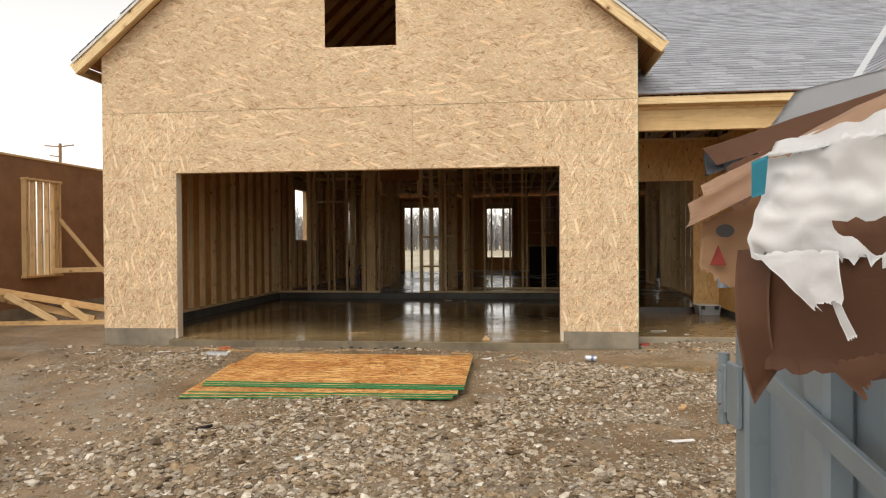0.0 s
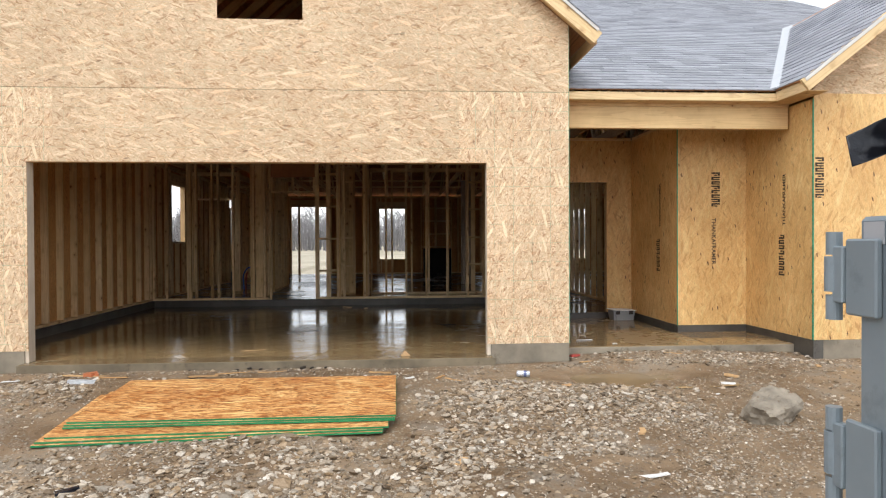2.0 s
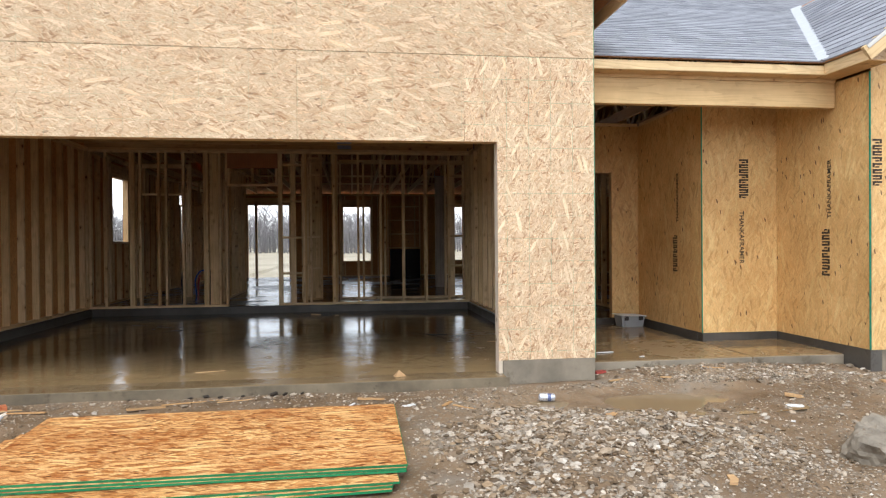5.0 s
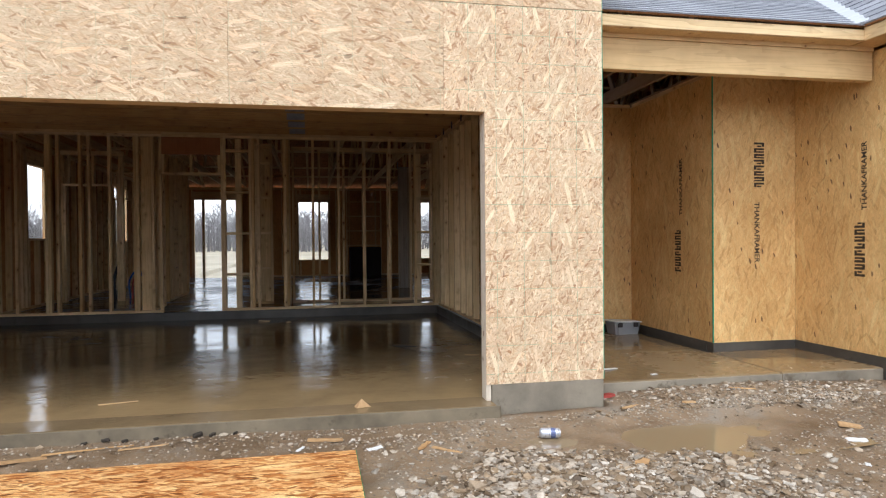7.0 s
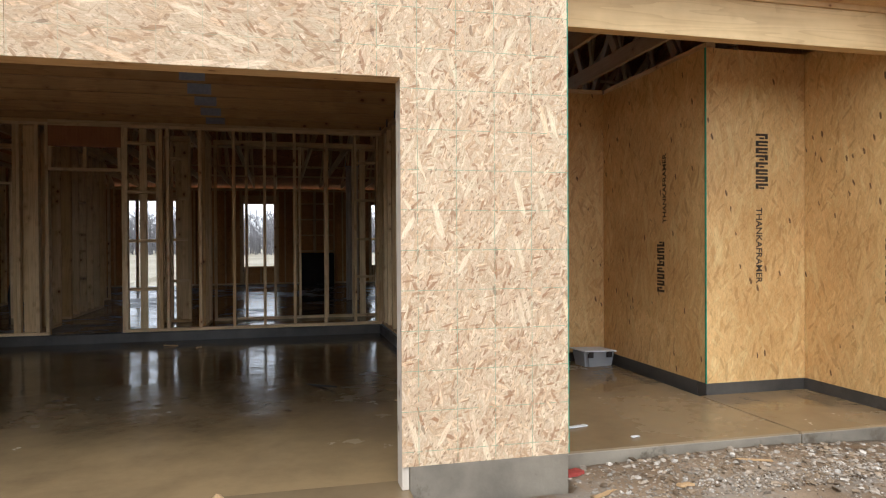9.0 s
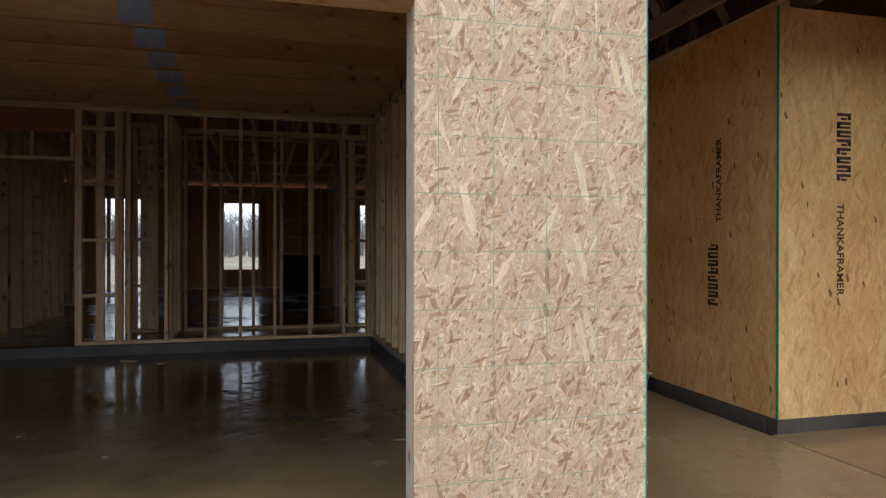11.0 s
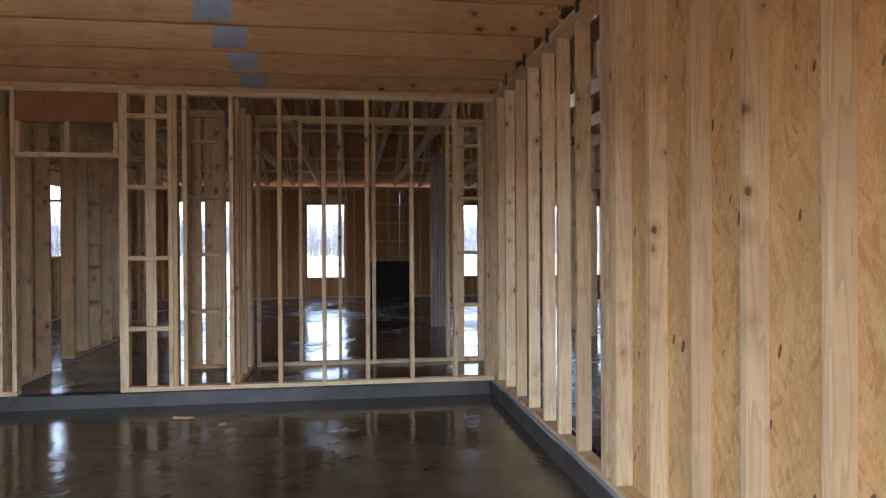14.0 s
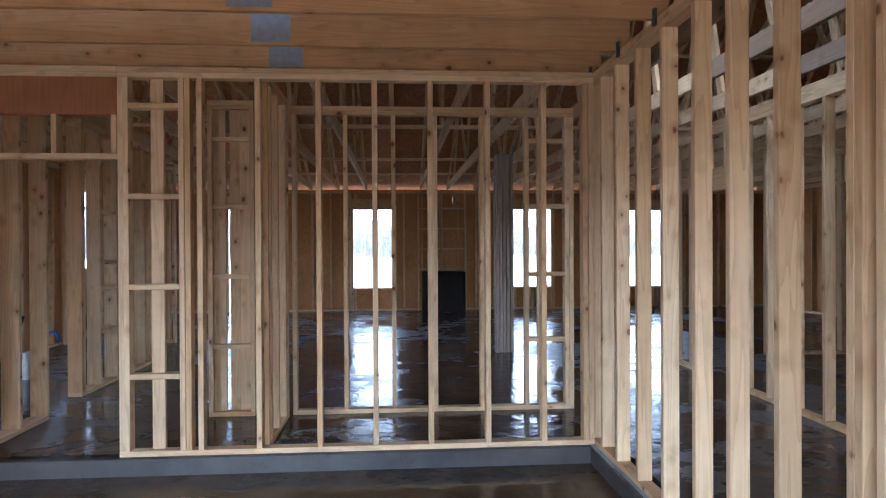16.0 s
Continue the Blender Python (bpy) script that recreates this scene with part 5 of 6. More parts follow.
for i, (x, y, le, wi, tu) in enumerate(((-4.75, -0.35, 0.16, 0.06, 10), (1.28, 0.75, 0.2, 0.05, 12), (-0.85, -0.5, 0.10, 0.04, 20), (0.6, -3.05, 0.32, 0.05, 14), (2.2, -0.95, 0.13, 0.06, -20), (-1.95, -3.6, 0.12, 0.06, 30), (-1.3, -0.48, 0.08, 0.025, 60), (-5.6, -0.5, 0.14, 0.06, 5), (1.2, -0.62, 0.06, 0.03, 20), (1.9, -1.35, 0.05, 0.03, 50), (1.55, 0.45, 0.05, 0.03, 10))):
    chip("paper_scrap", x, y, le, wi, 0.006, tu, white_m, "dirty white paper scrap lying on the ground", "paper", 60 + i)
chip("red_wrapper", 1.0, 0.16, 0.1, 0.08, 0.02, 20, red_m, "crumpled red wrapper beside the porch", "wrapper", 90)
chip("orange_carton", -4.02, -0.28, 0.13, 0.10, 0.035, 30, plain_material("orange_print", (0.46, 0.15, 0.06), 0.5), "small torn orange carton on mud", "carton", 91)
chip("plastic_bottle", -4.0, -0.52, 0.24, 0.07, 0.03, 12, plain_material("clear_plastic", (0.56, 0.58, 0.60), 0.15, 0, 0.3, 30.0), "crushed clear plastic bottle on mud", "bottle", 92)
chip("dark_rag", -2.95, -3.0, 0.13, 0.06, 0.02, 30, black_bag_m, "wet black rag on gravel", "rag", 93)
chip("stick", -0.25, 2.6, 0.42, 0.02, 0.015, -55, dark_metal, "thin dark stick lying on the slab", "stick", 94)
bm = bmesh.new()
vv = [bm.verts.new(p) for p in ((-0.07, -0.045, 0), (0.08, -0.05, 0), (0.07, 0.05, 0), (-0.06, 0.05, 0), (-0.01, -0.02, 0.085), (0.03, 0.02, 0.06))]
for q in ((3, 2, 1, 0), (0, 1, 4), (1, 2, 5, 4), (2, 3, 5), (3, 0, 4, 5)):
    bm.faces.new([vv[i] for i in q])
bmesh.ops.bevel(bm, geom=bm.edges[:], offset=0.004, segments=1, affect="EDGES")
wedge = part("wood_wedge", bm, scrap_m, None, "pale wedge of wood on the wet slab lip", pose(-0.89, 0.06, 0.0, 0, 0, 20) @ Matrix.Scale(0.72, 4))
tagged(wedge, category="wood scrap")

for i, (x, y, k) in enumerate(((-2.62, -0.135, 0.02), (-2.5, -0.13, 0.028), (-2.38, -0.14, 0.022), (-2.2, -0.13, 0.018), (-1.95, -0.135, 0.034), (-1.86, -0.13, 0.026), (-1.72, -0.14, 0.02), (-3.1, -0.14, 0.016))):
    lump("soil_clod", x, y, k * 0.6, soil_m, 30 + i, "dark wet clod of soil against the slab edge", "soil clod", (1.6, 0.7, 0.9), 0.2, 0.5)

# beverage can on its side
can = tagged(put(new("beverage_can"), pose(0.30, -0.47, -0.112, 0, 0, -14)), "crushed silver and blue can in the puddle", "can")
bm = bmesh.new()
prof = [(0, -0.061), (0.024, -0.061), (0.026, -0.058), (0.033, -0.050), (0.033, 0.048), (0.027, 0.058), (0.027, 0.061), (0, 0.058)]
rings = []
for rr, zz in prof:
    rings.append([bm.verts.new((zz * 1.1, rr * math.cos(a), rr * math.sin(a))) for a in [k * math.pi / 8 for k in range(16)]])
for p, q in zip(rings, rings[1:]):
    for k in range(16):
        bm.faces.new((p[k], p[(k + 1) % 16], q[(k + 1) % 16], q[k]))
bmesh.ops.remove_doubles(bm, verts=bm.verts, dist=1e-5)
bmesh.ops.recalc_face_normals(bm, faces=bm.faces[:])
part("can_body", bm, can_m, can, "", world_of(can))
bm = bmesh.new()
bmesh.ops.create_cone(bm, segments=16, radius1=0.0336, radius2=0.0336, depth=0.03, cap_ends=False)
part("printed_band", bm, plain_material("blue_print", (0.10, 0.13, 0.27), 0.35, 0, 0.4, 60.0), can, "blue printed band", world_of(can) @ pose(0.02, 0, 0, 0, 90, 0))

# storage tub on the porch
tub = tagged(put(new("storage_tub"), pose(2.44, 2.80, 0.03, 0, 0, 8)), "clear plastic storage tub with white lid on the porch", "tub")
clear, n, l, b = material("cloudy_clear_plastic")
b.inputs["Base Color"].default_value = (0.62, 0.64, 0.66, 1)
b.inputs["Roughness"].default_value = 0.25
b.inputs["Transmission Weight"].default_value = 0.55
bm = bmesh.new()
r1 = bmesh.ops.create_cube(bm, size=1)
for v in bm.verts:
    k = 1.0 if v.co.z > 0 else 0.86
    v.co = Vector((v.co.x * 0.36 * k, v.co.y * 0.26 * k, (v.co.z + 0.5) * 0.14))
top = [f for f in bm.faces if f.normal.z > 0.9]
bmesh.ops.delete(bm, geom=top, context="FACES")
bmesh.ops.bevel(bm, geom=[e for e in bm.edges if abs(e.verts[0].co.z - e.verts[1].co.z) > 0.1], offset=0.03, segments=3, affect="EDGES")
bmesh.ops.solidify(bm, geom=bm.faces[:], thickness=0.004)
part("tub_body", bm, clear, tub, "", world_of(tub))
part("lid", slab_shape(rect(-0.185, 0.185, -0.135, 0.135), 0.012), white_m, tub, "loose white lid", world_of(tub) @ pose(0.0, 0.01, 0.143, -90, 3, 0))
for s in (-1, 1):
    block(tub, "latch", 2.44 + s * 0.10 - 0.03, 2.44 + s * 0.10 + 0.03, 2.652, 2.666, 0.12, 0.175, dark_metal, 0.003, "dark latch")
bm = bmesh.new()
bmesh.ops.create_cube(bm, size=1)
bmesh.ops.scale(bm, vec=(0.2, 0.14, 0.07), verts=bm.verts)
bmesh.ops.bevel(bm, geom=bm.edges[:], offset=0.02, segments=2, affect="EDGES")
tagged(part("paper_bundle", bm, white_m, None, "white paper bundle inside the tub", pose(2.44, 2.8, 0.082, 0, 0, 20)), category="paper")

# ---- stack of boards in front of the opening ----


def sheet_stack(x, y, z, turn, tilt, long=2.46, wide=1.22, label="wet orange strand board sheet with green edges"):
    sheet = tagged(put(new("osb_sheet"), pose(x, y, z, 0, 0, turn) @ pose(0, 0, 0, tilt, 0, 0)), label, "board sheet", "stacked board sheets")
    m = world_of(sheet)
    part("board", slab_shape(rect(-long / 2, long / 2, -wide / 2, wide / 2), 0.0115), osb_wet, sheet, "", m @ pose(0, 0, 0, -90, 0, 0))
    for nm, x0, x1, y0, y1 in (("edge_seal", -long / 2, long / 2, -wide / 2 - 0.003, -wide / 2), ("edge_seal", long / 2, long / 2 + 0.003, -wide / 2, wide / 2)):
        bm = bmesh.new()
        bmesh.ops.create_cube(bm, size=1)
        bmesh.ops.scale(bm, vec=(x1 - x0, y1 - y0, 0.0125), verts=bm.verts)
        part(nm, bm, green_board, sheet, "bright green sealed edge", m @ pose((x0 + x1) / 2, (y0 + y1) / 2, 0.0058))
    return sheet


green_board = plain_material("green_board_edge", (0.015, 0.20, 0.075), 0.6, 0, 0.3, 1.6, 0, 40, (0.012, 0.022, 0.014))
sheet_stack(-2.35, -1.60, -0.172, 3.4, 2.8)
sheet_stack(-2.34, -1.57, -0.158, 3.0, 2.8)
sheet_stack(-2.29, -1.53, -0.144, 1.9, 2.8)
sheet_stack(-2.23, -1.39, -0.118, 0.6, 2.9)
sheet_stack(-2.225, -1.38, -0.104, 0.2, 2.9)
sheet_stack(-2.215, -1.36, -0.090, 0.0, 2.9)

# ---- dumpster with rubbish ----
DX, DY, DZ = 0.325, -5.40, 1.29    # near side, far end, rim
DG = -0.30
dumpster = tagged(put(new("dumpster"), pose(1.3, -7.2, DG)), "blue-grey steel dumpster heaped with rubbish", "dumpster")


def dpart(name, x0, x1, y0, y1, z0, z1, m=None, c=0.006, label=""):
    return block(dumpster, name, x0, x1, y0, y1, z0, z1, m or grey_paint, c, label)


dpart("side_panel", DX + 0.05, DX + 0.07, -9.4, DY - 0.10, DG + 0.05, DZ - 0.06)
dpart("side_panel", 2.2, 2.22, -9.4, DY - 0.10, DG + 0.05, DZ - 0.06)
dpart("end_panel", DX + 0.06, 2.2, DY - 0.06, DY - 0.04, DG + 0.05, DZ - 0.02)
dpart("end_panel", DX + 0.06, 2.2, -9.42, -9.40, DG + 0.05, DZ - 0.06)
dpart("floor_panel", DX + 0.05, 2.2, -9.4, DY - 0.06, DG + 0.05, DG + 0.08)
dpart("corner_post", DX - 0.03, DX + 0.07, DY - 0.10, DY + 0.02, DG, DZ, c=0.012)
dpart("corner_post", 2.14, 2.24, DY - 0.10, DY + 0.02, DG, DZ, c=0.012)
dpart("top_rail", DX - 0.02, DX + 0.10, -9.4, DY - 0.101, DZ - 0.13, DZ - 0.02, c=0.014)
dpart("end_rail", DX + 0.071, 2.139, DY - 0.08, DY + 0.02, DZ - 0.10, DZ, c=0.012)
dpart("bottom_rail", DX - 0.01, DX + 0.09, -9.4, DY - 0.101, DG, DG + 0.12, c=0.012)
for yy in (-6.05, -6.9, -7.75, -8.6):
    dpart("rib", DX - 0.035, DX + 0.049, yy - 0.07, yy + 0.07, DG + 0.121, DZ - 0.131, c=0.015)
dpart("marker_plate", DX - 0.034, DX - 0.031, DY - 0.08, DY - 0.005, DZ - 0.075, DZ - 0.015, grey_light, 0, "pale reflective plate")
for z0, z1 in ((1.02, 1.23), (0.50, 0.73)):
    hinge = tagged(put(new("hinge"), pose(DX - 0.05, DY + 0.04, z0)), "heavy steel hinge")
    hinge.parent = dumpster
    hinge.matrix_basis = world_of(dumpster).inverted() @ pose(DX - 0.05, DY + 0.04, z0)
    block(hinge, "hinge_leaf", DX - 0.052, DX - 0.031, DY - 0.075, DY + 0.045, z0, z1, grey_paint, 0.005)
    for a, b, r_ in ((z0 - 0.02, z0 + 0.05, 0.022), (z0 + 0.06, z1 - 0.05, 0.026), (z1 - 0.045, z1 + 0.02, 0.022)):
        bm = bmesh.new()
        bmesh.ops.create_cone(bm, cap_ends=True, segments=16, radius1=r_, radius2=r_, depth=b - a)
        part("knuckle", bm, grey_paint, hinge, "", pose(DX - 0.045, DY + 0.10, (a + b) / 2))
    block(hinge, "hinge_pin_plate", DX - 0.06, DX - 0.03, DY + 0.046, DY + 0.09, z0 + 0.03, z1 - 0.02, grey_paint, 0.004)
board(dumpster, "strut", (DX - 0.05, -5.78, 0.74), (DX - 0.05, -6.75, 0.60), 0.02, 0.06, (0, 0, 1), grey_paint)
# raised grey lid sheet


def sheet_between(name, corners, m, thick, wave, seed, label, category, group="rubbish in the dumpster", nu=14, nv=9, ragged=0.0, curl=0.0):
    """A creased sheet spanned by four corners, bulged and crumpled, with thickness and torn ends."""
    a, b, c, d = [Vector(p) for p in corners]
    nrm = (b - a).cross(d - a).normalized()
    r = random.Random(seed)
    bm = bmesh.new()
    grid = []
    tear = [r.uniform(-1, 1) * ragged for _ in range(max(nu, nv) + 1)]
    for j in range(nv + 1):
        row = []
        for i in range(nu + 1):
            u, v = i / nu, j / nv
            if v == 1.0:
                v += tear[i]
            if v == 0.0:
                v += tear[-i - 1] * 0.6
            p = a.lerp(b, u).lerp(d.lerp(c, u), v)
            q = p * 5 + Vector((seed, seed * 0.7, 0))
            off = noise.noise(q) * wave + abs(noise.noise(q * 2.3)) * wave * 0.6 + noise.noise(q * 6) * wave * 0.2 + curl * (v - 0.5) ** 2
            row.append(bm.verts.new(p + nrm * off))
        grid.append(row)
    for j in range(nv):
        for i in range(nu):
            bm.faces.new((grid[j][i], grid[j][i + 1], grid[j + 1][i + 1], grid[j + 1][i]))
    bmesh.ops.solidify(bm, geom=bm.faces[:], thickness=thick)
    me = bpy.data.meshes.new(name)
    bm.to_mesh(me)
    bm.free()
    me.materials.append(m)
    me.shade_smooth()
    return tagged(put(new(name, me), Matrix(), None), label, category, group)


sheet_between("grey_board", [(0.34, -5.596, 1.56), (0.746, -5.963, 1.625), (0.788, -5.895, 1.729), (0.423, -5.606, 1.681)], grey_light, 0.012, 0.003, 3, "pale grey board standing in the dumpster", "board")
sheet_between("black_plastic_bag", [(0.127, -5.567, 1.487), (0.212, -5.614, 1.53), (0.303, -5.622, 1.473), (0.131, -5.584, 1.408)], black_bag_m, 0.003, 0.03, 4, "crumpled black plastic bag at the dumpster's rim", "bag", nu=24, nv=18)
sheet_between("black_plastic_bag", [(0.192, -5.603, 1.526), (0.236, -5.757, 1.482), (0.246, -5.753, 1.348), (0.187, -5.663, 1.328)], black_bag_m, 0.003, 0.04, 14, "crumpled black plastic bag at the dumpster's rim", "bag", nu=24, nv=18)
sheet_between("cardboard_flap", [(0.162, -5.712, 1.423), (0.401, -5.991, 1.524), (0.35, -6.059, 1.354), (0.144, -5.866, 1.24)], kraft_dark, 0.006, 0.02, 17, "dark folded cardboard at the dumpster's rim", "cardboard", ragged=0.06)
sheet_between("cardboard_flap", [(-0.038, -6.197, 1.419), (0.413, -6.341, 1.551), (0.369, -6.418, 1.481), (-0.015, -6.239, 1.371)], kraft_dark, 0.006, 0.008, 5, "brown wet cardboard flap over the dumpster", "cardboard")
sheet_between("cardboard_flap", [(-0.049, -6.225, 1.319), (0.374, -6.41, 1.544), (0.32, -6.505, 1.476), (-0.049, -6.273, 1.263)], kraft_pale, 0.006, 0.01, 6, "pale cardboard flap over the dumpster", "cardboard", ragged=0.05)
sheet_between("cardboard_flap", [(-0.087, -6.284, 1.263), (0.326, -6.493, 1.511), (0.264, -6.602, 1.417), (-0.1, -6.3, 1.202)], kraft_pale, 0.006, 0.006, 7, "curled pale cardboard hanging over the dumpster's side", "cardboard", curl=-0.10)
box_flap = sheet_between("cardboard_box", [(-0.069, -6.316, 1.225), (0.098, -6.319, 1.303), (-0.01, -6.384, 1.061), (-0.081, -6.325, 1.12)], kraft, 0.006, 0.005, 8, "torn cardboard box hanging over the dumpster", "cardboard", ragged=0.05)
# solid dark disc laid on the flap, standing for the shade inside a hand hole
bm = bmesh.new()
bmesh.ops.create_cone(bm, cap_ends=True, segments=20, radius1=0.015, radius2=0.015, depth=0.006)
bmesh.ops.scale(bm, vec=(1.3, 1.0, 1), verts=bm.verts)
part("hand_hole", bm, dark_metal, box_flap, "dark disc for the shade in a hand hole", look((-0.034, -6.368, 1.204), (-0.64, -7.73, 1.22)))
bm = bmesh.new()
bm.faces.new([bm.verts.new(p) for p in ((-0.018, -0.022, 0), (0.018, -0.022, 0), (0.0, 0.025, 0))])
bmesh.ops.solidify(bm, geom=bm.faces[:], thickness=0.002)
part("red_print", bm, red_m, box_flap, "red printed triangle", look((-0.047, -6.36, 1.147), (-0.64, -7.73, 1.15)) @ pose(0, 0, 0, 0, 180, 0))
sheet_between("cardboard_sheet", [(0.074, -6.338, 1.259), (0.111, -6.325, 1.298), (0.008, -6.374, 1.14), (-0.023, -6.377, 1.07)], kraft_dark, 0.006, 0.008, 18, "dark torn edge of a cardboard box", "cardboard")
hang = sheet_between("cardboard_sheet", [(-0.070, -6.662, 1.21), (0.16, -6.945, 1.22), (0.16, -6.945, 0.975), (-0.055, -6.68, 0.945)], kraft_dark, 0.006, 0.008, 10, "dark brown wet cardboard hanging down the dumpster", "cardboard", ragged=0.03, curl=-0.03, nu=26)
flap = sheet_between("folded_flap", [(-0.112, -6.645, 1.163), (-0.062, -6.70, 1.17), (-0.056, -6.702, 0.945), (-0.089, -6.672, 0.872)], kraft_dark, 0.005, 0.006, 22, "long folded cardboard flap", "", "", curl=0.12, nu=10, nv=16)
shred = sheet_between("torn_shred", [(0.0, -6.805, 0.975), (0.055, -6.87, 1.01), (0.06, -6.875, 0.985), (0.03, -6.842, 0.935)], kraft_dark, 0.004, 0.02, 23, "curled torn cardboard shred", "", "", ragged=0.2, nu=16, nv=8)
big_bag = sheet_between("white_plastic_bag", [(-0.074, -6.69, 1.335), (0.121, -6.945, 1.37), (0.118, -6.95, 1.15), (-0.088, -6.70, 1.150)], white_bag_m, 0.003, 0.06, 12, "torn white woven plastic bag over the dumpster's side", "bag", ragged=0.06, nu=44, nv=34)
torn = sheet_between("torn_edge", [(-0.096, -6.722, 1.158), (0.0, -6.838, 1.166), (0.004, -6.848, 1.083), (-0.028, -6.812, 1.070)], white_bag_m, 0.003, 0.025, 19, "torn white woven plastic fold hanging down", "bag", ragged=0.08, nu=24, nv=14)
tail = sheet_between("torn_tail", [(-0.004, -6.822, 1.085), (0.004, -6.832, 1.085), (0.020, -6.85, 1.028), (0.010, -6.84, 1.022)], white_bag_m, 0.002, 0.012, 24, "thin torn white strip", "", "", ragged=0.05, nu=8, nv=14)
sheet_between("white_plastic_bag", [(-0.066, -6.682, 1.323), (0.132, -6.914, 1.362), (0.351, -6.636, 1.444), (0.142, -6.352, 1.415)], white_bag_m, 0.003, 0.03, 13, "white woven plastic bag heaped on the dumpster", "bag", nu=24, nv=16)
print_ = sheet_between("printed_label", [(-0.087, -6.701, 1.323), (-0.063, -6.716, 1.333), (-0.068, -6.713, 1.264), (-0.087, -6.701, 1.258)], teal_m, 0.003, 0.004, 15, "teal printed corner of a white bag", "label")
for child, owner in ((torn, big_bag), (print_, big_bag), (tail, big_bag), (flap, hang), (shred, hang)):
    child.parent = owner
    for key in ("category", "group"):
        if key in child:
            del child[key]
sheet_between("cardboard_pile", [(0.42, -5.6, 1.18), (2.1, -5.6, 1.22), (2.1, -9.3, 1.22), (0.42, -9.3, 1.2)], kraft, 0.02, 0.14, 16, "heap of flattened cardboard filling the dumpster", "cardboard", nu=24, nv=34)

# ---- the neighbouring wall and trusses on the ground ----
neighbour = base("neighbour_wall", -9.1, 2.5, -0.1, "brown sheathed wall of the next house with a framed opening", "wall", "thing")
NX = -9.0
MN = pose(NX, 0, 0, 0, 0, 90)
for a, b, z0, z1 in ((-6.0, 2.69, 0.10, 2.69), (3.51, 14.0, 0.10, 2.69), (2.69, 3.51, 0.10, 0.645), (2.69, 3.51, 2.345, 2.69)):
    panel(neighbour, "sheathing", rect(a, b, z0, z1), MN, osb_brown, 0.012)
block(neighbour, "foundation", NX - 0.15, NX + 0.02, -6, 14, -0.4, 0.10, concrete)
for yy in (2.66, 2.72, 2.87, 3.05, 3.22, 3.38, 3.47, 3.53):
    board(neighbour, "stud", (NX + 0.05, yy, 0.62), (NX + 0.05, yy, 2.36), 0.038, 0.089, (1, 0, 0), pine_fresh)
for zz in (0.63, 2.33):
    board(neighbour, "plate", (NX + 0.06, 2.62, zz), (NX + 0.06, 3.56, zz), 0.038, 0.11, (1, 0, 0), pine_fresh)
board(neighbour, "top_plate", (NX - 0.04, -6, 2.71), (NX - 0.04, 14, 2.71), 0.038, 0.14, (1, 0, 0), pine)
for yy in np.arange(-5.6, 13.9, 1.2):
    board(neighbour, "stud", (NX - 0.06, yy, 0.14), (NX - 0.06, yy, 2.69), 0.038, 0.089, (1, 0, 0), pine)
board(neighbour, "brace", (NX + 0.10, 3.5, 1.65), (NX + 1.25, 3.95, 0.0), 0.038, 0.089, (0, 1, 0), pine_fresh, "pine brace leaning on the wall")
board(neighbour, "brace", (NX + 0.05, 3.35, 0.72), (NX + 0.95, 3.72, 0.72), 0.038, 0.089, (0, 0, 1), pine_fresh)
fallen = tagged(put(new("roof_truss_on_ground"), pose(-8.0, 2.0, -0.1)), "pine roof truss lying on the mud", "truss")
for a, b in (((-11.5, 1.3, -0.10), (-5.9, 2.35, -0.08)), ((-11.5, 1.35, 0.95), (-6.5, 2.25, 0.03)), ((-11.6, 1.9, 0.9), (-7.3, 2.1, -0.02)), ((-7.75, 2.0, 0.24), (-7.4, 2.08, -0.04)), ((-8.6, 1.8, 0.4), (-7.9, 2.0, -0.05))):
    board(fallen, "chord", a, b, 0.04, 0.11, (0, 0.3, 1), pine_fresh)
pole = tagged(put(new("utility_pole"), pose(-50.1, 60, -0.2)), "grey utility pole with thin crossarms", "pole")
board(pole, "pole_shaft", (-50.15, 60, -0.3), (-50.15, 60, 12.3), 0.22, 0.22, (0, 1, 0), osb_brown)
for zz, a, b in ((12.0, -1.8, 1.6), (10.9, -1.2, 0.0)):
    board(pole, "crossarm", (-50.15 + a, 60, zz + 0.1), (-50.15, 60, zz - 0.05), 0.12, 0.12, (0, 1, 0), osb_brown)
    if b:
        board(pole, "crossarm", (-50.15, 60, zz - 0.05), (-50.15 + b, 60, zz + 0.1), 0.12, 0.12, (0, 1, 0), osb_brown)

# ---- beyond the back windows: bare trees, wood, signs ----
bark = plain_material("grey_bark", (0.20, 0.185, 0.17), 0.9, 0, 0.3, 3.0)
# bark of the distant trees, its base colour paled to imitate aerial haze
hazed_bark = plain_material("hazed_winter_wood", (0.23, 0.22, 0.225), 0.95, 0, 0.25, 0.5)


def limb(verts, faces, a, b, r0, r1, sides=5):
    d = (b - a).normalized()
    s = d.orthogonal().normalized()
    t = d.cross(s)
    k = len(verts)
    for p, r in ((a, r0), (b, r1)):
        for i in range(sides):
            an = 2 * math.pi * i / sides
            verts.append(p + (s * math.cos(an) + t * math.sin(an)) * r)
    for i in range(sides):
        j = (i + 1) % sides
        faces.append((k + i, k + j, k + sides + j, k + sides + i))


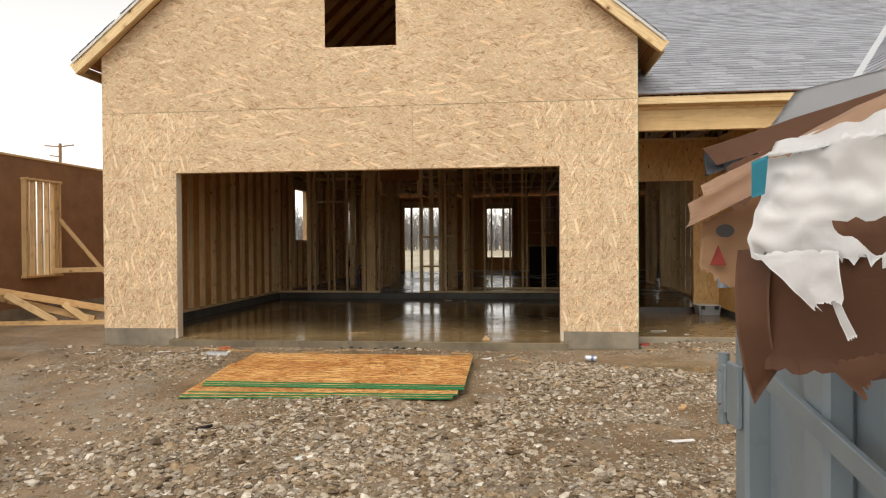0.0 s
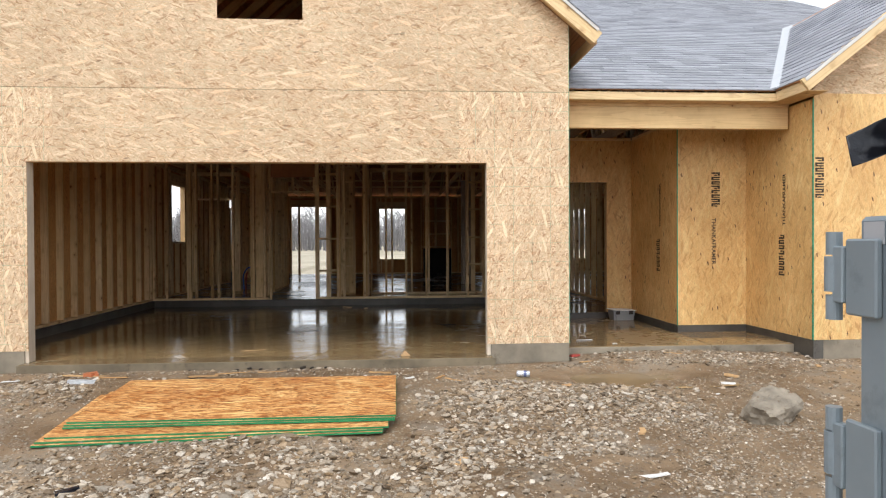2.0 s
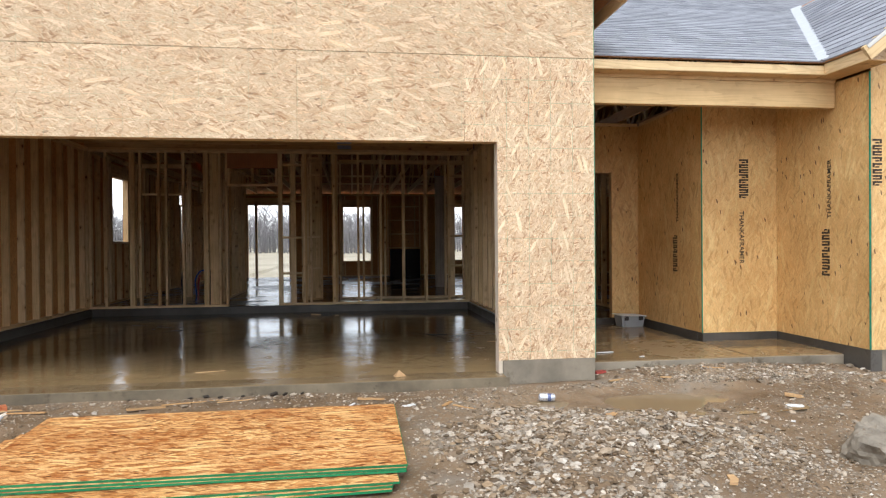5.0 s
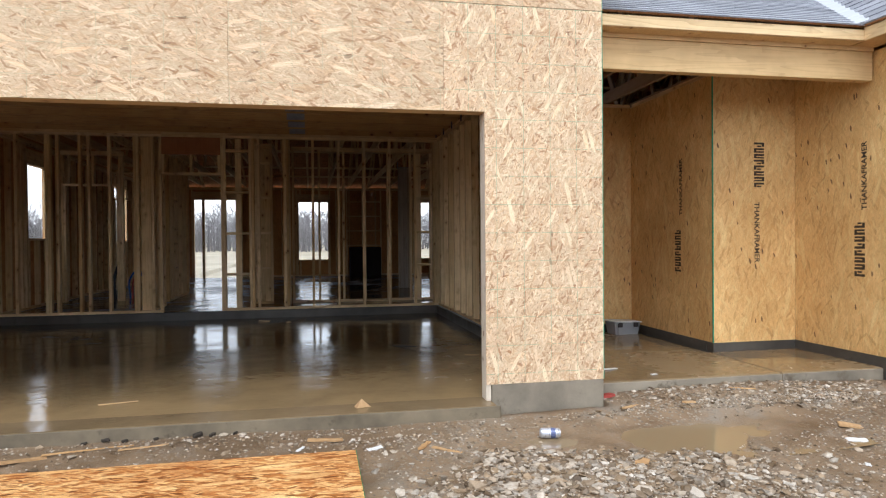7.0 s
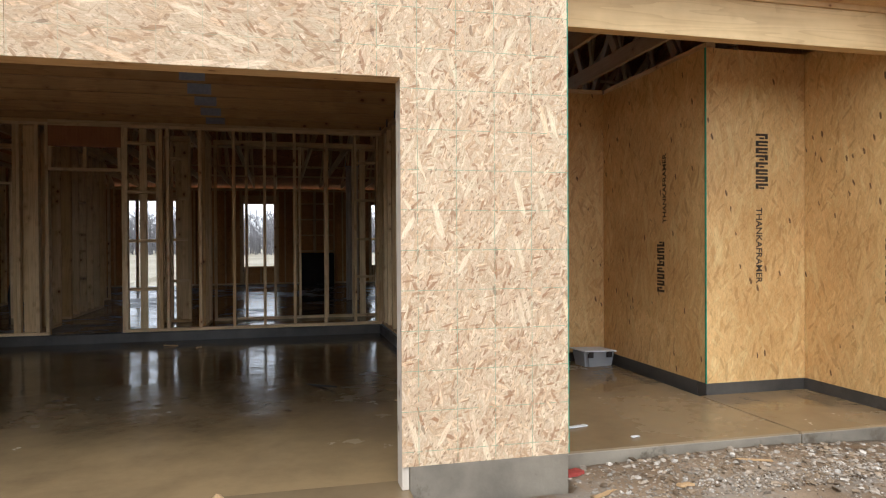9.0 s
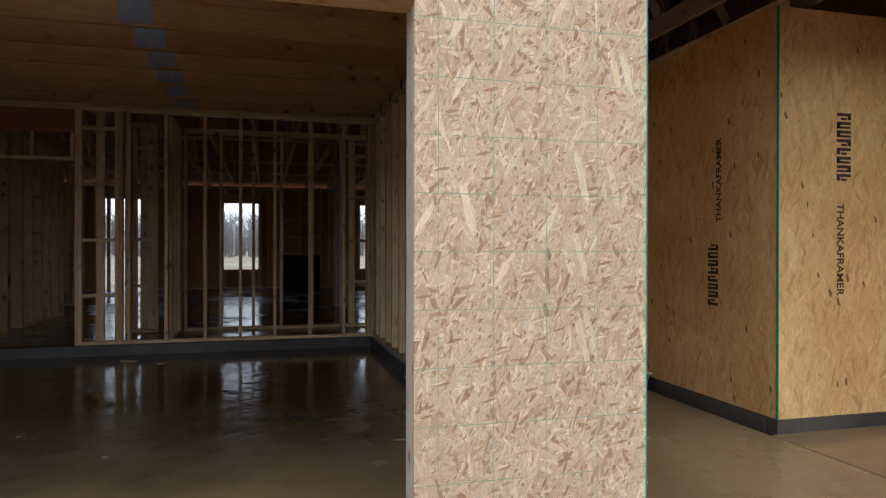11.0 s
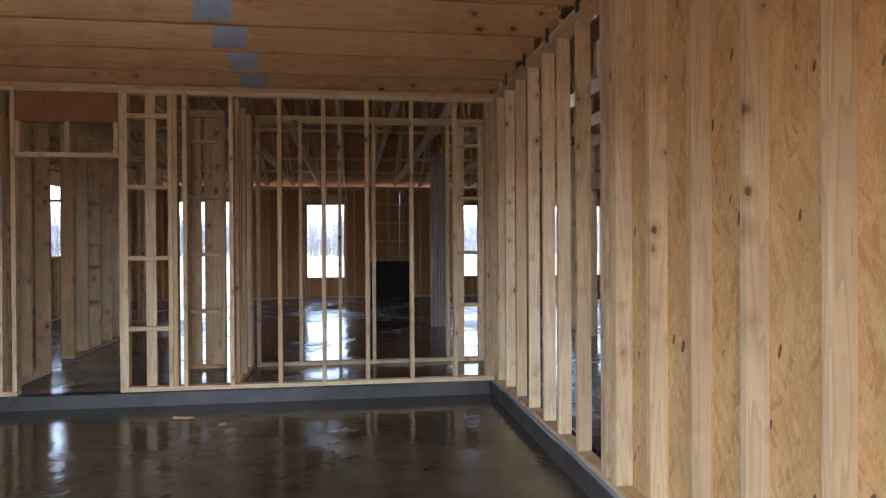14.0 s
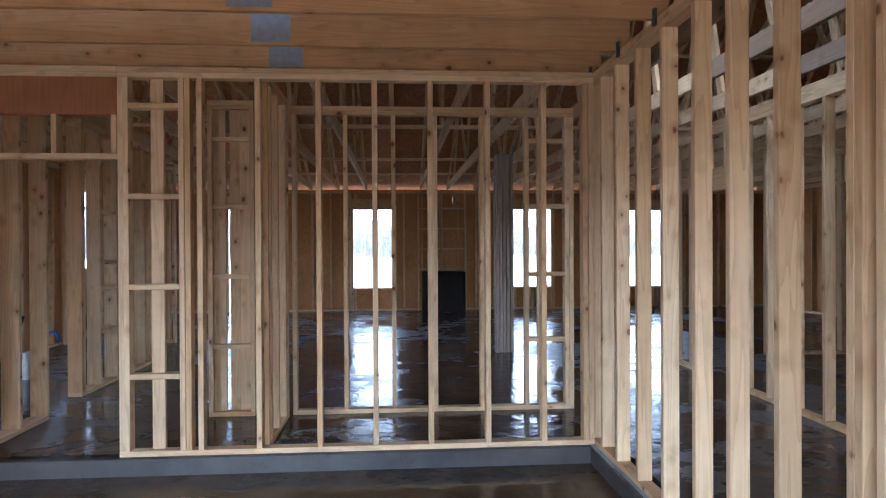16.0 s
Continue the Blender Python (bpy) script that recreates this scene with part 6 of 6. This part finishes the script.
def branch(verts, faces, r, p, d, length, rad, level, sides):
    steps = 3
    for i in range(steps):
        q = p + d * (length / steps)
        limb(verts, faces, p, q, rad, rad * 0.8, sides)
        p, rad = q, rad * 0.8
        d = (d + Vector((r.uniform(-1, 1), r.uniform(-1, 1), r.uniform(-0.3, 0.7))) * 0.18).normalized()
        if level > 0:
            for _ in range(2 if level > 1 else 1):
                e = (d + Vector((r.uniform(-1, 1), r.uniform(-1, 1), r.uniform(-0.2, 0.6))) * 0.85).normalized()
                branch(verts, faces, r, p, e, length * r.uniform(0.5, 0.75), rad * 0.6, level - 1, max(3, sides - 1))


def bare_tree(x, y, h, seed, label):
    r = random.Random(seed)
    tree = tagged(put(new("bare_tree"), pose(x, y, -0.2)), label, "tree", "bare trees beyond the house")
    v, f = [], []
    limb(v, f, Vector((0, 0, 0)), Vector((0.05, 0, h * 0.35)), h * 0.014, h * 0.011, 8)
    put(new("trunk", mesh_from("trunk", v, f, bark, True)), pose(x, y, -0.2), tree)
    v, f = [], []
    for _ in range(5):
        d = Vector((r.uniform(-0.8, 0.8), r.uniform(-0.8, 0.8), r.uniform(0.5, 1.2))).normalized()
        branch(v, f, r, Vector((0.05, 0, h * 0.34)), d, h * 0.45, h * 0.007, 3, 5)
    put(new("crown", mesh_from("crown", v, f, bark)), pose(x, y, -0.2), tree)


bare_tree(-4.6, 44, 8.5, 3, "bare leafless tree with thin grey branches")
bare_tree(-16, 52, 9.0, 8, "bare leafless tree with thin grey branches")
bare_tree(3.2, 66, 8.0, 5, "bare leafless tree with thin grey branches")
r = random.Random(77)
v, f = [], []
for i in range(1300):
    x, y = r.uniform(-70, 52), r.uniform(94, 122)
    h = r.uniform(4.5, 8.0) * (1.15 if r.random() > 0.8 else 1)
    p = Vector((x, y, -0.3))
    limb(v, f, p, p + Vector((r.uniform(-0.3, 0.3), 0, h * 0.6)), 0.10, 0.06, 3)
    for k in range(22):
        zz = h * r.uniform(0.05, 0.85)
        q = p + Vector((0, 0, zz))
        limb(v, f, q, q + Vector((r.uniform(-1.1, 1.1), r.uniform(-0.6, 0.6), r.uniform(0.3, 1.5))), 0.055, 0.02, 3)
tagged(new("far_wood", mesh_from("far_wood", v, f, hazed_bark)), "distant bare winter wood behind the field, greyed for haze", "wood", kind="stuff")
sign = tagged(put(new("road_sign"), pose(1.66, 62, -0.2)), "small red and white road sign in the field", "sign")
board(sign, "sign_post", (1.66, 62, -0.25), (1.66, 62, 0.55), 0.06, 0.06, (0, 1, 0), steel)
bm = bmesh.new()
bmesh.ops.create_cone(bm, cap_ends=True, segments=8, radius1=0.36, radius2=0.36, depth=0.03)
part("sign_plate", bm, red_m, sign, "red octagonal plate", pose(1.66, 61.95, 0.55, 90, 22.5, 0))
stake = tagged(put(new("white_post"), pose(-5.9, 50, -0.2)), "white post standing in the field", "post")
board(stake, "post_shaft", (-5.9, 50, -0.3), (-5.9, 50, 0.75), 0.12, 0.12, (0, 1, 0), white_m)
board(stake, "post_cap", (-5.9, 50, 0.75), (-5.9, 50, 0.80), 0.18, 0.18, (0, 1, 0), dark_metal)

# ---- firebox and plumbing stubs ----
fire = base("firebox", 0.42, 15.9, CURB, "black metal firebox set against the back wall", "fireplace", "thing")
block(fire, "firebox_shell", -0.05, 0.89, 15.72, 16.19, CURB, 1.0, plain_material("sooty_metal", (0.02, 0.017, 0.015), 0.8, 0, 0.3, 5.0), 0.01)
for x0, x1, z0, z1 in ((-0.05, 0.02, CURB, 1.0), (0.82, 0.89, CURB, 1.0), (0.021, 0.819, 0.92, 1.0)):
    block(fire, "firebox_frame", x0, x1, 15.69, 15.718, z0, z1, dark_metal, 0.004, "thin dark steel frame")
chase = base("chimney_frame", 0.42, 16.1, 1.0, "pine studs framing the chimney chase", "framing")
for x in (-0.12, 0.4, 0.93):
    board(chase, "stud", (x, 16.12, CURB), (x, 16.12, PLATE), 0.038, 0.089, (0, 1, 0))
for x0, x1 in ((-0.1, 0.38), (0.42, 0.91)):
    for z in (1.05, 1.5, 1.95, 2.4):
        board(chase, "blocking", (x0, 16.12, z), (x1, 16.12, z), 0.038, 0.089, (0, 1, 0))


def hose(parent, name, pts, rad, m, label=""):
    cu = bpy.data.curves.new(name, "CURVE")
    cu.dimensions, cu.bevel_depth, cu.bevel_resolution, cu.use_fill_caps = "3D", rad, 3, True
    sp = cu.splines.new("BEZIER")
    sp.bezier_points.add(len(pts) - 1)
    for b_, p in zip(sp.bezier_points, pts):
        b_.co = p
        b_.handle_left_type = b_.handle_right_type = "AUTO"
    tmp = bpy.data.objects.new(name, cu)
    me = bpy.data.meshes.new_from_object(tmp)
    bpy.data.objects.remove(tmp)
    me.materials.clear()
    me.materials.append(m)
    ob = put(new(name, me), Matrix(), parent)
    return tagged(ob, label) if label else ob


blue_m, hose_m = plain_material("blue_tubing", (0.03, 0.13, 0.50), 0.4), plain_material("black_conduit", (0.02, 0.02, 0.022), 0.5)
for ox, oy in ((-4.72, 8.9), (-4.3, 9.6)):
    stub = tagged(put(new("plumbing_stub"), pose(ox, oy, CURB)), "white pipe stub with black, blue and red tubing", "pipe", "plumbing stubs")
    hose(stub, "pipe", [(ox, oy, CURB - 0.02), (ox, oy, CURB + 0.15), (ox, oy, CURB + 0.30)], 0.045, white_m)
    hose(stub, "conduit", [(ox - 0.12, oy, CURB), (ox - 0.14, oy, CURB + 0.35), (ox - 0.05, oy + 0.02, CURB + 0.7)], 0.028, hose_m, "black conduit")
    hose(stub, "tube", [(ox + 0.14, oy, CURB), (ox + 0.15, oy, CURB + 0.4), (ox + 0.3, oy, CURB + 0.52), (ox + 0.36, oy, CURB + 0.42)], 0.016, blue_m, "blue tubing")
    hose(stub, "tube", [(ox + 0.18, oy, CURB), (ox + 0.19, oy, CURB + 0.3), (ox + 0.22, oy, CURB + 0.42)], 0.016, red_m, "red tubing")
